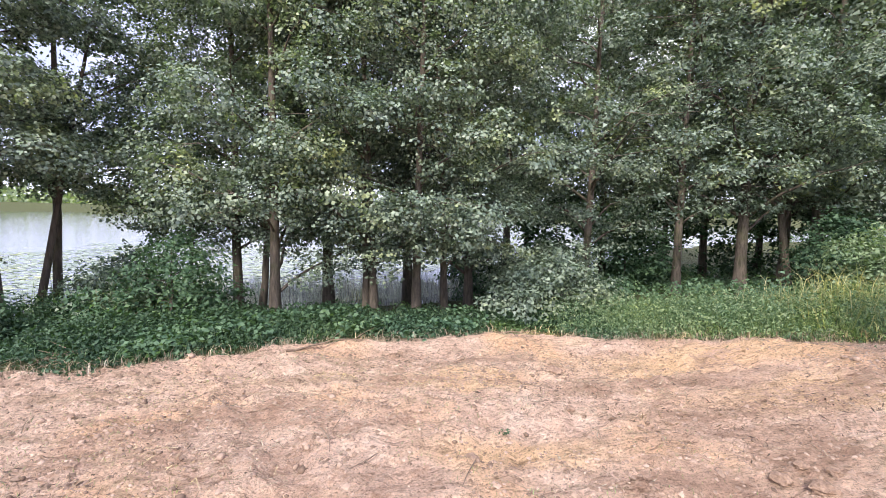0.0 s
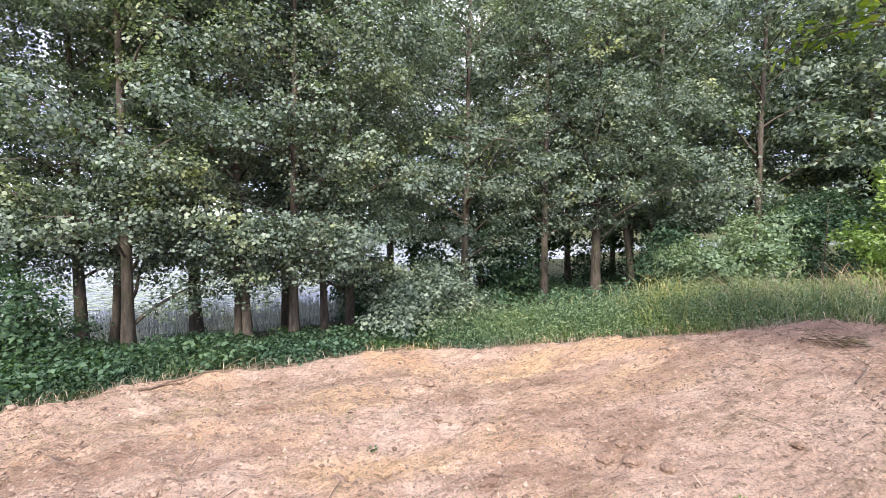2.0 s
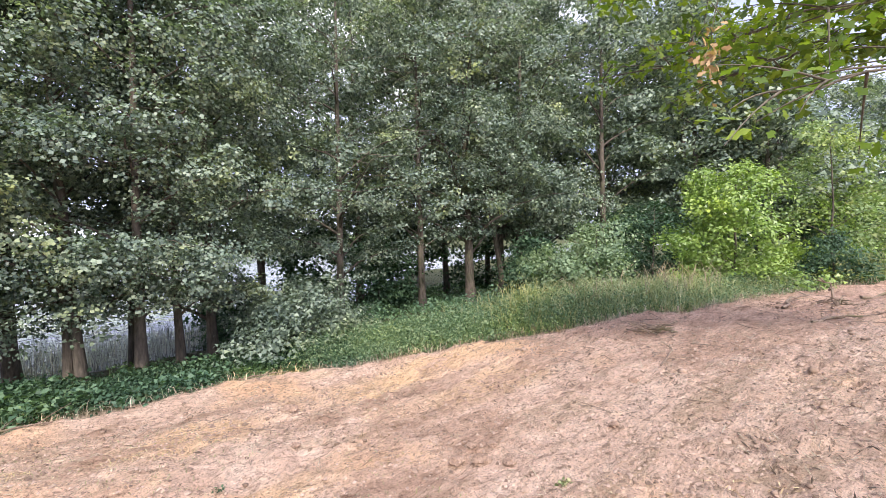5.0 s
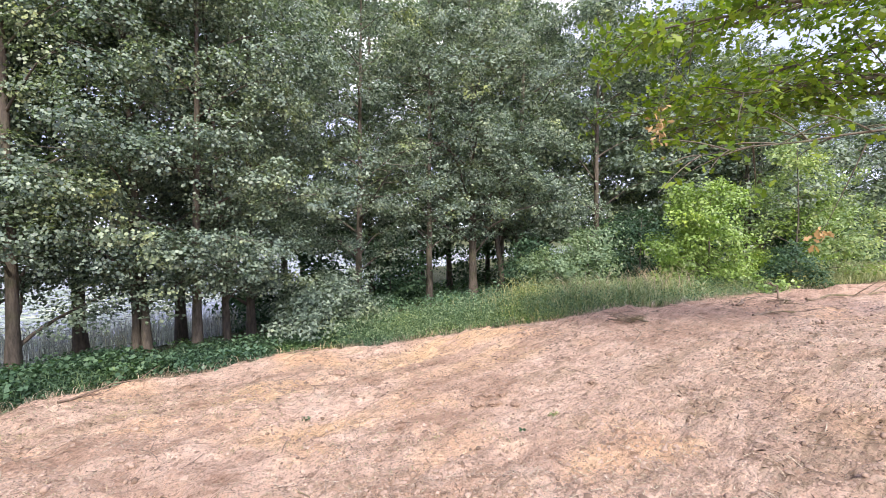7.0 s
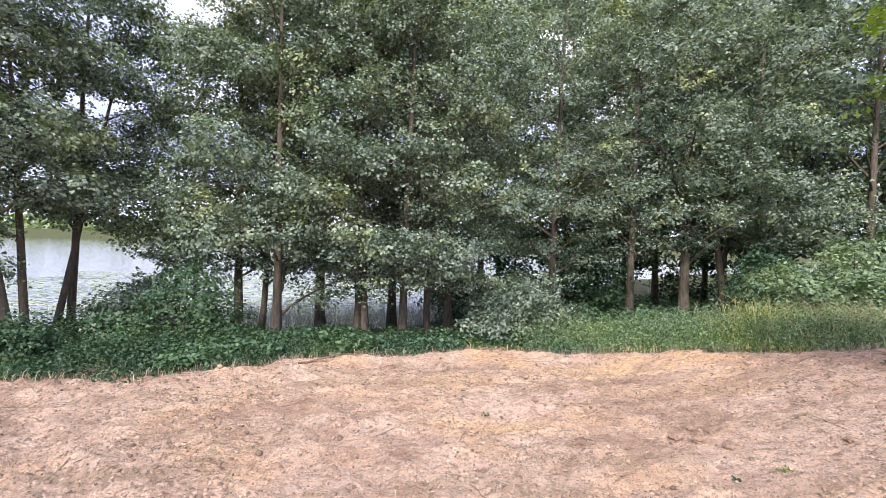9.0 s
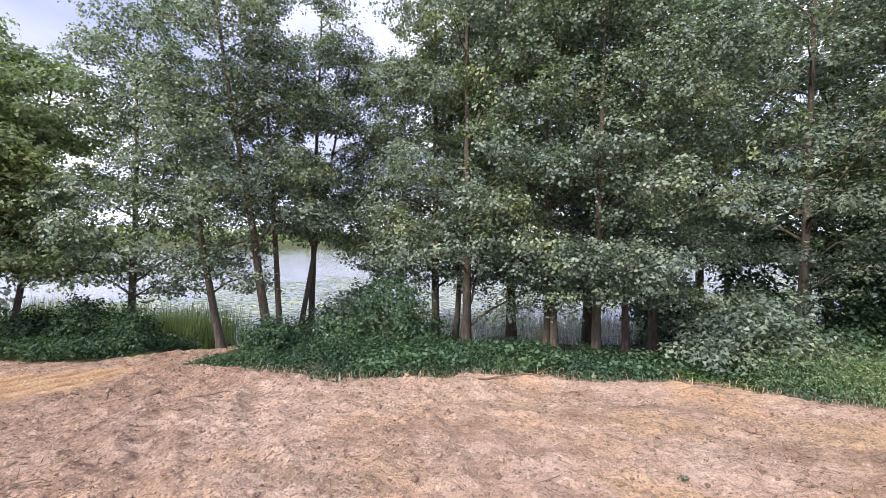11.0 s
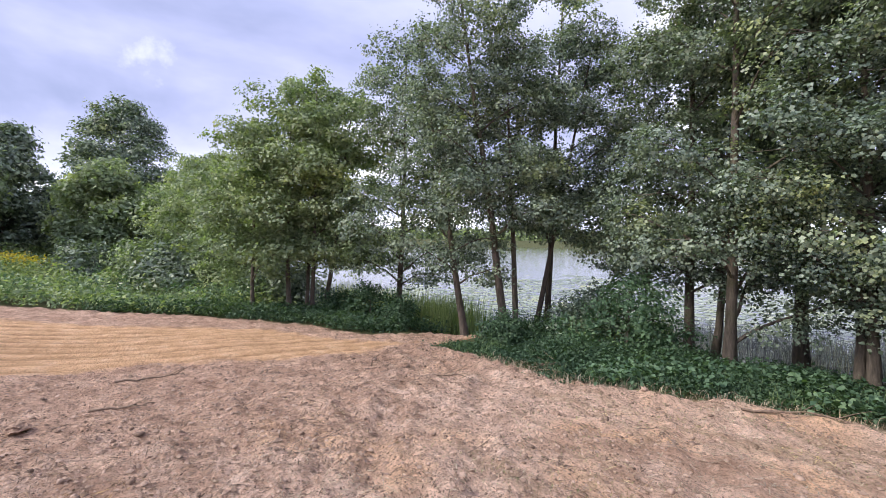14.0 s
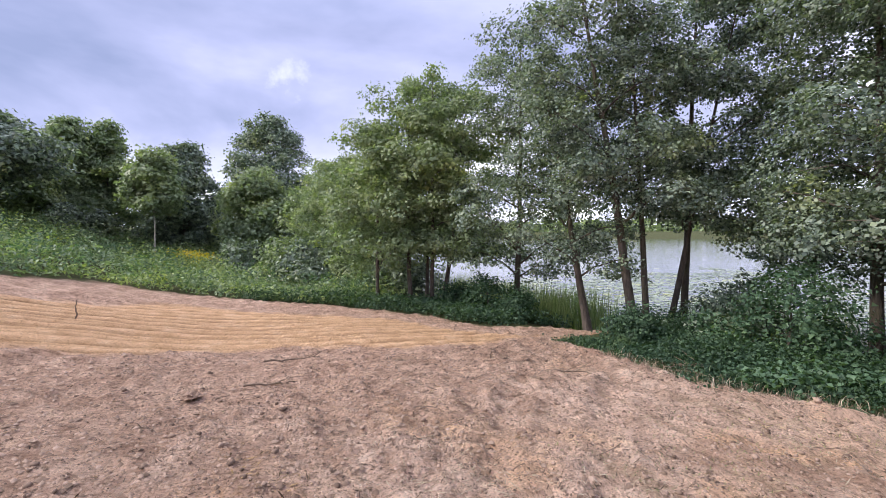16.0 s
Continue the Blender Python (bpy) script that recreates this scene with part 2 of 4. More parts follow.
    rows = nodes(t, "ShaderNodeTexNoise", Scale=1.0, Detail=5.0, Roughness=0.68, Distortion=0.4)
    t.links.new(mq.outputs[0], rows.inputs["Vector"])
    combed = ramp_node(t, rows.outputs["Fac"], [(0.36, (0.62, 0.60, 0.58)), (0.47, (0.98, 0.98, 0.98)), (0.66, (1.22, 1.21, 1.20))])
    base = mix_node(t, attribute("combed"), base, mix_node(t, 1.0, base, combed.outputs[0], "MULTIPLY"))
    mr = nodes(t, "ShaderNodeMapping"); mr.inputs["Scale"].default_value = (6, 24, 1); mr.inputs["Rotation"].default_value = (0, 0, 0.22)
    t.links.new(co.outputs["Object"], mr.inputs[0])
    swept = nodes(t, "ShaderNodeTexNoise", Scale=1.0, Detail=6.0, Roughness=0.7, Distortion=0.8)
    t.links.new(mr.outputs[0], swept.inputs["Vector"])
    raked = ramp_node(t, swept.outputs["Fac"], [(0.34, (0.46, 0.43, 0.40)), (0.45, (0.98, 0.97, 0.96)), (0.64, (1.20, 1.19, 1.18))])
    calm = mix_node(t, attribute("combed"), raked.outputs[0], (1.0, 1.0, 1.0))
    base = mix_node(t, 1.0, base, mix_node(t, attribute("strip"), calm, (1.0, 1.0, 1.0)), "MULTIPLY")
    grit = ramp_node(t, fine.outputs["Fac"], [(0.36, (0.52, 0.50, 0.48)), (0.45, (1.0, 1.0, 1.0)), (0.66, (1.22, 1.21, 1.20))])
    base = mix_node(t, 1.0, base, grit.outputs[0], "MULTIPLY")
    soil = ramp_node(t, mid.outputs["Fac"], [(0.3, (0.045, 0.05, 0.022)), (0.7, (0.10, 0.11, 0.045))])
    base = mix_node(t, attribute("green"), base, soil.outputs[0])
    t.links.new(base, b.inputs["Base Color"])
    b.inputs["Roughness"].default_value = 0.95
    b.inputs["Specular IOR Level"].default_value = 0.15
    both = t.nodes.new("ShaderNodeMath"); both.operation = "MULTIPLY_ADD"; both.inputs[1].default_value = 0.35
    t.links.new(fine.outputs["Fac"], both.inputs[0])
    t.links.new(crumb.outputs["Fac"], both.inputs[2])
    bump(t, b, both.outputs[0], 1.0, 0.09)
    return m


GROUND = ground_material()


def clod_material():
    m, t, b = material("earth_clod")
    geo = t.nodes.new("ShaderNodeNewGeometry")
    col = ramp_node(t, geo.outputs["Random Per Island"], [(0.0, (0.14, 0.092, 0.066)), (0.5, (0.27, 0.186, 0.138)), (1.0, (0.40, 0.286, 0.222))])
    n = noise_node(t, 40.0, 4.0)
    grit = ramp_node(t, n.outputs["Fac"], [(0.3, (0.7, 0.7, 0.7)), (0.7, (1.1, 1.1, 1.1))])
    t.links.new(mix_node(t, 1.0, col.outputs[0], grit.outputs[0], "MULTIPLY"), b.inputs["Base Color"])
    b.inputs["Roughness"].default_value = 0.95
    bump(t, b, n.outputs["Fac"], 0.6, 0.01)
    return m


CLOD = clod_material()


def lump_material():
    m, t, b = material("damp_clod")
    n = noise_node(t, 30.0, 6.0, 0.7)
    col = ramp_node(t, n.outputs["Fac"], [(0.3, (0.14, 0.09, 0.065)), (0.55, (0.33, 0.22, 0.16)), (0.75, (0.50, 0.36, 0.27))])
    t.links.new(col.outputs[0], b.inputs["Base Color"])
    b.inputs["Roughness"].default_value = 0.95
    bump(t, b, n.outputs["Fac"], 1.0, 0.03)
    return m


LUMP = lump_material()


def water_material():
    m, t, b = material("lake_water")
    b.inputs["Base Color"].default_value = (0.05, 0.065, 0.05, 1)
    b.inputs["Roughness"].default_value = 0.06
    b.inputs["IOR"].default_value = 1.33
    b.inputs["Specular IOR Level"].default_value = 0.8
    co = t.nodes.new("ShaderNodeTexCoord")
    mp = nodes(t, "ShaderNodeMapping"); mp.inputs["Scale"].default_value = (1.2, 3.0, 1)
    t.links.new(co.outputs["Object"], mp.inputs[0])
    n = nodes(t, "ShaderNodeTexNoise", Scale=2.0, Detail=3.0, Roughness=0.5)
    t.links.new(mp.outputs[0], n.inputs["Vector"])
    bump(t, b, n.outputs["Fac"], 0.25, 0.05)
    return m


WATER = water_material()

# ---------------------------------------------------------------- ground shape
RNG = np.random.default_rng(7)
LATTICE = RNG.random((256, 256))
WATER_Z = -0.88


def vnoise(x, y, scale, seed=0):
    """Smooth noise from -1 to 1, for arrays."""
    u, v = x * scale + 17.3 * seed + 400, y * scale + 31.7 * seed + 400
    i, j = np.floor(u).astype(int), np.floor(v).astype(int)
    fu, fv = u - i, v - j
    fu, fv = fu * fu * (3 - 2 * fu), fv * fv * (3 - 2 * fv)
    g = lambda a, b: LATTICE[a % 256, b % 256]
    return 2 * ((g(i, j) * (1 - fu) + g(i + 1, j) * fu) * (1 - fv) + (g(i, j + 1) * (1 - fu) + g(i + 1, j + 1) * fu) * fv) - 1


def step(a, b, x):
    t = np.clip((x - a) / (b - a), 0, 1)
    return t * t * (3 - 2 * t)


def shore_y(x):
    """The lake's edge."""
    return np.interp(x, [-90, -30, -16, -12, -9.2, -8.2, -6.6, -3, 1, 4, 8, 14, 30, 80], [24, 9, 6.6, 6.6, 7.4, 7.0, 9.3, 11, 12.6, 17, 24, 34, 50, 70])


def bare_y(x):
    """The far edge of the cleared ground."""
    e = np.interp(x, [-13.6, -12.4, -11.4, -10.2, -8.7, -8.2, -7.9, -7.2, -6.9, -5.9, -4.2, -3.3, -2.2, -0.7, 0.6, 1.9, 3.8, 5.1, 6.7, 9, 11, 16],
                  [-0.8, 1.5, 2.8, 3.8, 4.5, 4.9, 6.9, 6.9, 5.3, 5.35, 5.65, 5.95, 6.7, 7.25, 7.65, 7.5, 6.5, 5.6, 5.0, 4.9, 4.7, 4.2])
    return e + 0.12 * vnoise(x, 0 * x, 1.7, 3) + 0.08 * vnoise(x, 0 * x, 5.0, 4)


def cleared(x, y):
    """1 on bare ground, 0 under growth."""
    left = np.interp(y, [-30, -9, -5, -3.4, -0.8], [-9, -11.5, -12.6, -14, -13.5])
    inside = np.minimum(bare_y(x) - y, x - left - 0.2 * vnoise(y, 0 * y, 1.3, 5))
    return step(-0.12, 0.12, inside)


def strip_mask(x, y):
    """The strip of orange sand."""
    near = np.interp(y, [-8, -2.4, -0.8, 1.4, 3.8, 4.9], [-6.2, -6.8, -7.1, -6.9, -6.4, -6.9])
    far = np.interp(y, [-8, -4, -1.7, 1.9, 3.9, 4.9], [-9.4, -10.3, -11.5, -10.4, -8.3, -7.2])
    w = 0.25 * vnoise(y, x, 0.9, 8) + 0.1 * vnoise(x, y, 4, 9)
    return step(-0.15, 0.25, np.minimum(near - x, x - far) + w)


def base_height(x, y):
    u = 0.85 * y - 0.35 * x
    z = -0.055 * np.clip(u, -6, 14)
    z = z + 0.5 * step(1.5, 6.5, x) * (1 - step(7.5, 13, y))
    d = np.clip(-y + 0.2, 0, 26)
    z = z + (0.06 * d + 0.0145 * np.minimum(d, 9) ** 2 + 0.02 * np.clip(d - 9, 0, 20)) * step(-3, -9, x)
    z = z - 1.0 * step(-1.4, 2.2, y - shore_y(x)) * (1 - step(190, 250, np.hypot(x, y)))
    r = np.hypot(x, y)
    return z + 3.0 * step(190, 260, r) + 14 * step(260, 1600, r) * (1 + 0.6 * vnoise(x, y, 0.003, 2))


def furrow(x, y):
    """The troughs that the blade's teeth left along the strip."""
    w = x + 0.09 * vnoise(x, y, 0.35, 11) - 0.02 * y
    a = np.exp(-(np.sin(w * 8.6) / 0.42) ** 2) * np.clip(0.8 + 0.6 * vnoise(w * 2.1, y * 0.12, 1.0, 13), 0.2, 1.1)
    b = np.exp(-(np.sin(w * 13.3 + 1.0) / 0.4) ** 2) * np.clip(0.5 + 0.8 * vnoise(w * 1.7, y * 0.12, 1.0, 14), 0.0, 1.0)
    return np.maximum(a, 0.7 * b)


def relief(x, y):
    bare = cleared(x, y)
    s = strip_mask(x, y) * bare
    z = 0.045 * vnoise(x, y, 0.7, 1) + 0.014 * vnoise(x, y, 2.1, 2)
    rough = 0.5 + 0.5 * vnoise(x, y, 0.45, 6)
    fine = 0.014 * vnoise(x, y, 4.0, 3) + 0.026 * vnoise(x, y, 8.5, 4) + 0.024 * vnoise(x, y, 13.0, 5)
    left = step(-1.5, -3.2, x + 0.3 * y)
    rows = left * 0.020 * vnoise(x * 10.0, y * 1.1, 1.0, 15) + (1 - left) * 0.026 * vnoise(x * 1.4 + y * 0.6, y * 6.0 - x * 1.5, 1.0, 16)
    z = z + (fine + rows) * (0.55 + 0.9 * rough) * (1 - 0.75 * s)
    # furrows along the strip of sand
    z = z - s * 0.09 * furrow(x, y)
    # a low lip of pushed-up earth along the edge
    z = z + 0.09 * np.exp(-((bare_y(x) - 0.35 - y) / 0.3) ** 2) * step(-6.5, -5.5, x) * (0.6 + 0.6 * vnoise(x, y, 1.5, 12))
    # wheel ruts that fan out from where one stands
    for x0, y0, x1, y1 in ((-1.3, 1.7, -4.6, 4.9), (-1.9, 1.2, -5.6, 4.4), (-0.2, 2.3, -2.2, 6.0)):
        dx, dy = x1 - x0, y1 - y0
        n = math.hypot(dx, dy)
        along, off = ((x - x0) * dx + (y - y0) * dy) / n, ((x - x0) * dy - (y - y0) * dx) / n + 0.12 * np.sin(along_safe(x, y) * 0.9)
        inside = step(-0.5, 0.4, along) * (1 - step(n - 0.6, n + 0.5, along))
        z = z + inside * (-0.035 * np.exp(-(off / 0.13) ** 2) + 0.022 * np.exp(-((np.abs(off) - 0.24) / 0.08) ** 2))
    near = 1 - step(20, 40, np.hypot(x, y))
    return z * near * (0.4 + 0.6 * bare)


def along_safe(x, y):
    return x * 0.7 - y * 0.7


def height(x, y):
    x, y = np.asarray(x, float), np.asarray(y, float)
    return base_height(x, y) + relief(x, y)


def axis(lo, hi, fine, far, grow=1.11):
    inner = np.arange(lo, hi + fine / 2, fine)
    out, d = [], fine
    while not out or out[-1] < far:
        d *= grow
        out.append((out[-1] if out else 0) + d)
    out = np.array(out)
    return np.concatenate([(lo - out)[::-1], inner, hi + out])


def mesh_from(name, verts, quads, mat, smooth=False):
    """A mesh from arrays: verts (n, 3), quads (m, 3 or 4)."""
    me = bpy.data.meshes.new(name)
    k = quads.shape[1]
    me.vertices.add(len(verts))
    me.vertices.foreach_set("co", np.asarray(verts, np.float32).ravel())
    me.loops.add(quads.size)
    me.loops.foreach_set("vertex_index", quads.astype(np.int32).ravel())
    me.polygons.add(len(quads))
    me.polygons.foreach_set("loop_start", np.arange(0, quads.size, k, dtype=np.int32))
    if smooth:
        me.polygons.foreach_set("use_smooth", np.ones(len(quads), bool))
    me.update(calc_edges=True)
    me.materials.append(mat)
    return me


def build_ground():
    xs, ys = axis(-11.4, 5.5, 0.045, 2600), axis(-0.8, 6.8, 0.05, 2600)
    xs = np.concatenate([xs[xs < -11.3], np.arange(-11.3, -6.3, 0.028), xs[xs > -6.29]])
    gx, gy = np.meshgrid(xs, ys)
    gz = height(gx, gy)
    verts = np.stack([gx, gy, gz], -1).reshape(-1, 3)
    nx, ny = len(xs), len(ys)
    i = (np.arange(ny - 1)[:, None] * nx + np.arange(nx - 1)).ravel()
    me = mesh_from("ground", verts, np.stack([i, i + 1, i + nx + 1, i + nx], -1), GROUND, True)
    x, y = gx.ravel(), gy.ravel()
    bare = cleared(x, y)
    brown = np.maximum(step(-1.5, -4.5, x + 0.35 * y + 0.8 * vnoise(x, y, 0.8, 21)), 0.9 * step(2.6, 4.6, x - 0.2 * y + 0.9 * vnoise(x, y, 0.7, 22)) * step(2.7, 3.6, y + 0.5 * vnoise(x, y, 0.9, 23)))
    brown = np.maximum(brown, 0.45 * step(0.2, 0.6, vnoise(x, y, 0.9, 24) + 0.3 * vnoise(x, y, 3.1, 25)))
    # torn-up dark spots, bare pale spots and amber sand
    wx, wy = x + 0.22 * vnoise(x, y, 1.6, 27), y + 0.22 * vnoise(x, y, 1.6, 28)
    blob = lambda cx, cy, rx, ry: np.exp(-((wx - cx) / rx) ** 4 - ((wy - cy) / ry) ** 4)
    for spot in ((2.75, 3.95, 0.42, 0.30), (1.72, 3.57, 0.35, 0.25), (2.5, 5.25, 0.9, 0.22), (-2.2, 4.3, 0.5, 0.3), (-2.4, 3.6, 0.25, 0.5), (-1.4, 4.6, 0.8, 0.3)):
        brown = np.maximum(brown, blob(*spot))
    for spot in ((-3.2, 5.1, 0.8, 0.42), (-2.5, 4.75, 0.35, 0.4), (-2.2, 2.6, 0.7, 0.6), (3.3, 3.1, 1.3, 0.55), (5.6, 2.3, 1.2, 0.6)):
        brown = brown * (1 - 0.85 * blob(*spot))
    amber = np.clip(sum(blob(*spot) for spot in ((2.9, 6.0, 1.5, 0.45), (3.2, 4.75, 0.7, 0.4), (0.3, 5.6, 0.8, 0.3), (0.6, 3.9, 0.6, 0.2), (-8.0, 5.3, 0.7, 0.4))), 0, 1) * 0.75
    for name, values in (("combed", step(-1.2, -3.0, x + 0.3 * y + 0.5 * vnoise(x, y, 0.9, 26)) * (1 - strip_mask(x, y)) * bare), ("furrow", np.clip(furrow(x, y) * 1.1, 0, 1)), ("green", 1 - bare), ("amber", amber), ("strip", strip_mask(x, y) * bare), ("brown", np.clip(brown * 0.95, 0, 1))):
        a = me.attributes.new(name, "FLOAT", "POINT")
        a.data.foreach_set("value", values.astype(np.float32))
    return tagged(new("ground", me), "cleared pinkish sandy earth sloping to a lake, green beyond its edge", "ground", kind="structure")


build_ground()


def build_water():
    xs, ys = np.array([-420.0, -20, 20, 420]), np.array([5.5, 40, 420])
    gx, gy = np.meshgrid(xs, ys)
    verts = np.stack([gx, gy, np.full_like(gx, WATER_Z)], -1).reshape(-1, 3)
    i = (np.arange(2)[:, None] * 4 + np.arange(3)).ravel()
    me = mesh_from("water", verts, np.stack([i, i + 1, i + 5, i + 4], -1), WATER)
    return tagged(new("water", me), "calm pale lake reflecting the overcast sky", "lake", kind="structure")


build_water()


# ---------------------------------------------------------------- leaves and wood
def unit(v):
    return v / np.maximum(np.linalg.norm(v, axis=-1, keepdims=True), 1e-9)


def leaf_arrays(rng, places, sizes, tilt=0.85, wide=0.85, fold=0.18, corners=6, droop=0.3, face=None):
    """Leaves at places: folded along the midrib, mostly facing up. Returns verts and quads."""
    n = len(places)
    normal = unit(np.stack([rng.normal(0, tilt, n), rng.normal(0, tilt, n), np.ones(n)], -1))
    if face is not None:
        normal = unit(face + rng.normal(0, 0.42, (n, 3)))
    ang = rng.random(n) * 2 * np.pi
    along = np.stack([np.cos(ang), np.sin(ang), -droop + rng.normal(0, 0.3, n)], -1)
    along = unit(along - normal * (along * normal).sum(-1, keepdims=True))
    side = np.cross(normal, along)
    s = sizes[:, None]
    up = normal * fold * s
    w = side * s * wide * 0.5
    if corners == 3:
        pts = [along * s, w * 0.95 + up, up - w * 0.95]
        quads = np.array([[0, 1, 2]])
    elif corners == 6:
        pts = [0 * along, along * s * 0.3 + w * 0.95 + up, along * s * 0.72 + w * 0.8 + up, along * s, along * s * 0.72 - w * 0.8 + up, along * s * 0.3 - w * 0.95 + up]
        quads = np.array([[0, 3, 2, 1], [0, 5, 4, 3]])
    else:
        pts = [0 * along, along * s * 0.5 + w + up, along * s, along * s * 0.5 - w + up]
        quads = np.array([[0, 3, 2, 1]])
    k = len(pts)
    verts = (np.stack(pts, 1) + places[:, None]).reshape(-1, 3)
    faces = (np.arange(n)[:, None, None] * k + quads[None]).reshape(-1, quads.shape[1])
    return verts, faces


class Wood:
    """Collects tapered tubes."""

    def __init__(self, sides=7):
        self.v, self.f, self.n, self.sides = [], [], 0, sides

    def tube(self, pts, radii, sides=None):
        k = sides or self.sides
        pts = np.asarray(pts, float)
        d = unit(np.gradient(pts, axis=0))
        ref = np.where(np.abs(d[:, 2:]) > 0.9, [[1.0, 0, 0]], [[0, 0, 1.0]])
        a = unit(np.cross(d, ref))
        b = np.cross(d, a)
        ang = np.arange(k) * 2 * np.pi / k
        ring = a[:, None] * np.cos(ang)[None, :, None] + b[:, None] * np.sin(ang)[None, :, None]
        self.v.append((pts[:, None] + ring * np.asarray(radii, float)[:, None, None]).reshape(-1, 3))
        m = len(pts)
        i, j = np.meshgrid(np.arange(m - 1), np.arange(k), indexing="ij")
        j2 = (j + 1) % k
        self.f.append(np.stack([i * k + j, i * k + j2, (i + 1) * k + j2, (i + 1) * k + j], -1).reshape(-1, 4) + self.n)
        self.n += m * k

    def mesh(self, name, mat):
        return mesh_from(name, np.concatenate(self.v), np.concatenate(self.f), mat, True)


def part(name, me, parent, label=""):
    ob = new(name, me)
    ob.parent = parent
    return tagged(ob, label) if label else ob


def bezier(a, b, c, n):
    t = np.linspace(0, 1, n)[:, None]
    return (1 - t) ** 2 * a + 2 * t * (1 - t) * b + t * t * c


def tree(name, x, y, top, radius, crown_base, trunk_r, lean=(0, 0), clumps=70, sprays=16, per=15, leaf=0.06, seed=0, mat=None, bark=None, corners=6,
         label="", group="", category="tree", flat=0.45, bend=0.15, low=0.35, spread=0.42, twigs=False):
    """A tapered trunk, limbs to every clump of leaves, and a crown of leaves in uneven clumps."""
    rng = np.random.default_rng(seed + 100)
    z0 = float(base_height(np.array(x), np.array(y))) - 0.12
    root = new(name)
    root.location = (x, y, z0)
    h = top - z0
    # trunk
    n = 12
    t = np.linspace(0, 1, n)
    wob = np.cumsum(rng.normal(0, bend * 0.08, (n, 2)), 0)
    axis_pts = np.stack([lean[0] * t * h + wob[:, 0], lean[1] * t * h + wob[:, 1], t * h * 0.96], -1)
    axis_pts[0, :2] = 0
    radii = trunk_r * (1 - 0.86 * t ** 0.9)
    radii[0] *= 1.3
    w = Wood(9)
    w.tube(axis_pts, radii)
    part("trunk", w.mesh("trunk", bark or BARK), root)
    # crown
    limbs = Wood(5)
    zb = crown_base - z0
    places, sizes, large, faces = [], [], [], []
    boughs = max(8, clumps // 5)
    for k in range(boughs):
        f = min(1.0, (k + rng.random()) / boughs) ** 1.08
        zc = zb + (h - zb) * f
        prof = max(math.sin(math.pi * min(1, low + (1 - low) * f) ** 1.15) ** 0.6 if f < 0.985 else 0.25, 0.16)
        r = radius * prof * (0.7 + 0.45 * rng.random())
        a = k * 2.4 + rng.normal(0, 0.5)
        out = np.array([math.cos(a), math.sin(a), 0.0])
        across = np.array([-out[1], out[0], 0.0])
        zs = max(0.3 * zb, zc - (0.3 + 0.4 * rng.random()) * r)
        start = np.array([np.interp(zs / h, t, axis_pts[:, 0]), np.interp(zs / h, t, axis_pts[:, 1]), zs])
        end = np.array([np.interp(zc / h, t, axis_pts[:, 0]), np.interp(zc / h, t, axis_pts[:, 1]), zc]) + out * r + (0, 0, -0.12 * r * (1 - f))
        curve = bezier(start, (start + end) / 2 + (0, 0, 0.22 * r), end, 8)
        curve[1:-1] += rng.normal(0, 0.02, (6, 3))
        rr = min(trunk_r * 0.3, 0.006 + 0.012 * r)
        limb = (curve, np.linspace(rr * (1.25 - 0.6 * f), 0.004, 8))
        large.append(limb)
        limbs.tube(limb[0], limb[1] * 0.97, 4)
        for s in (0.35, 0.6, 0.8, 0.95, 1.05):
            on = np.array([np.interp(min(s, 1) * 7, np.arange(8), curve[:, q]) for q in range(3)])
            tip = on + across * rng.normal(0, 0.34 * r) + out * rng.normal(0, 0.08 * r) + (0, 0, rng.normal(0.02, 0.10))
            size = spread * (0.55 + 0.8 * rng.random()) * (0.6 if f > 0.93 else 1)
            if twigs:
                limbs.tube(bezier(on, (on + tip) / 2 + (0, 0, 0.04), tip, 4), np.linspace(0.008, 0.003, 4), 3)
            # sprays of leaves over the upper and outer shell of the clump
            ns = max(4, int(sprays * (0.7 + 0.6 * rng.random()) * (size / spread) ** 1.6))
            shell = unit(rng.normal(0, 1, (ns, 3)) + (0, 0, 0.35) + out * 0.2)
            off = shell * (0.5 + 0.55 * rng.random((ns, 1)) ** 0.6) * (size, size, size * flat)
            away = np.hypot(off[:, 0], off[:, 1])
            off[:, 2] -= 0.35 * away * away / size
            lay = unit(shell * (1, 1, 0.8)) * 0.75 + (0, 0, 0.55) + out * 0.15 + rng.normal(0, 0.3, (ns, 3))
            about = rng.normal(0, leaf * 1.25, (ns, per, 3)) * (1, 1, 0.6)
            places.append(((tip + off)[:, None] + about).reshape(-1, 3))
            faces.append(np.repeat(lay, per, 0))
            sizes.append(leaf * (0.6 + 0.7 * rng.random(ns * per)))
    for pts, rad in sorted(large, key=lambda e: -e[1][0])[:5]:
        one = Wood(6)
        one.tube(pts, rad)
        part("limb", one.mesh("limb", bark or BARK), root)
    tagged(part("twig_mass", limbs.mesh("twig_mass", bark or BARK), root), kind="stuff")
    v, f = leaf_arrays(rng, np.concatenate(places), np.concatenate(sizes), corners=corners, face=np.concatenate(faces))
    part("crown", mesh_from("crown", v, f, mat or ALDER), root)
    return tagged(root, label, category, group)


SHORE = "alders along the shore"
ALDER_LABEL = "slender alder with grey-green leaves on the lake bank"
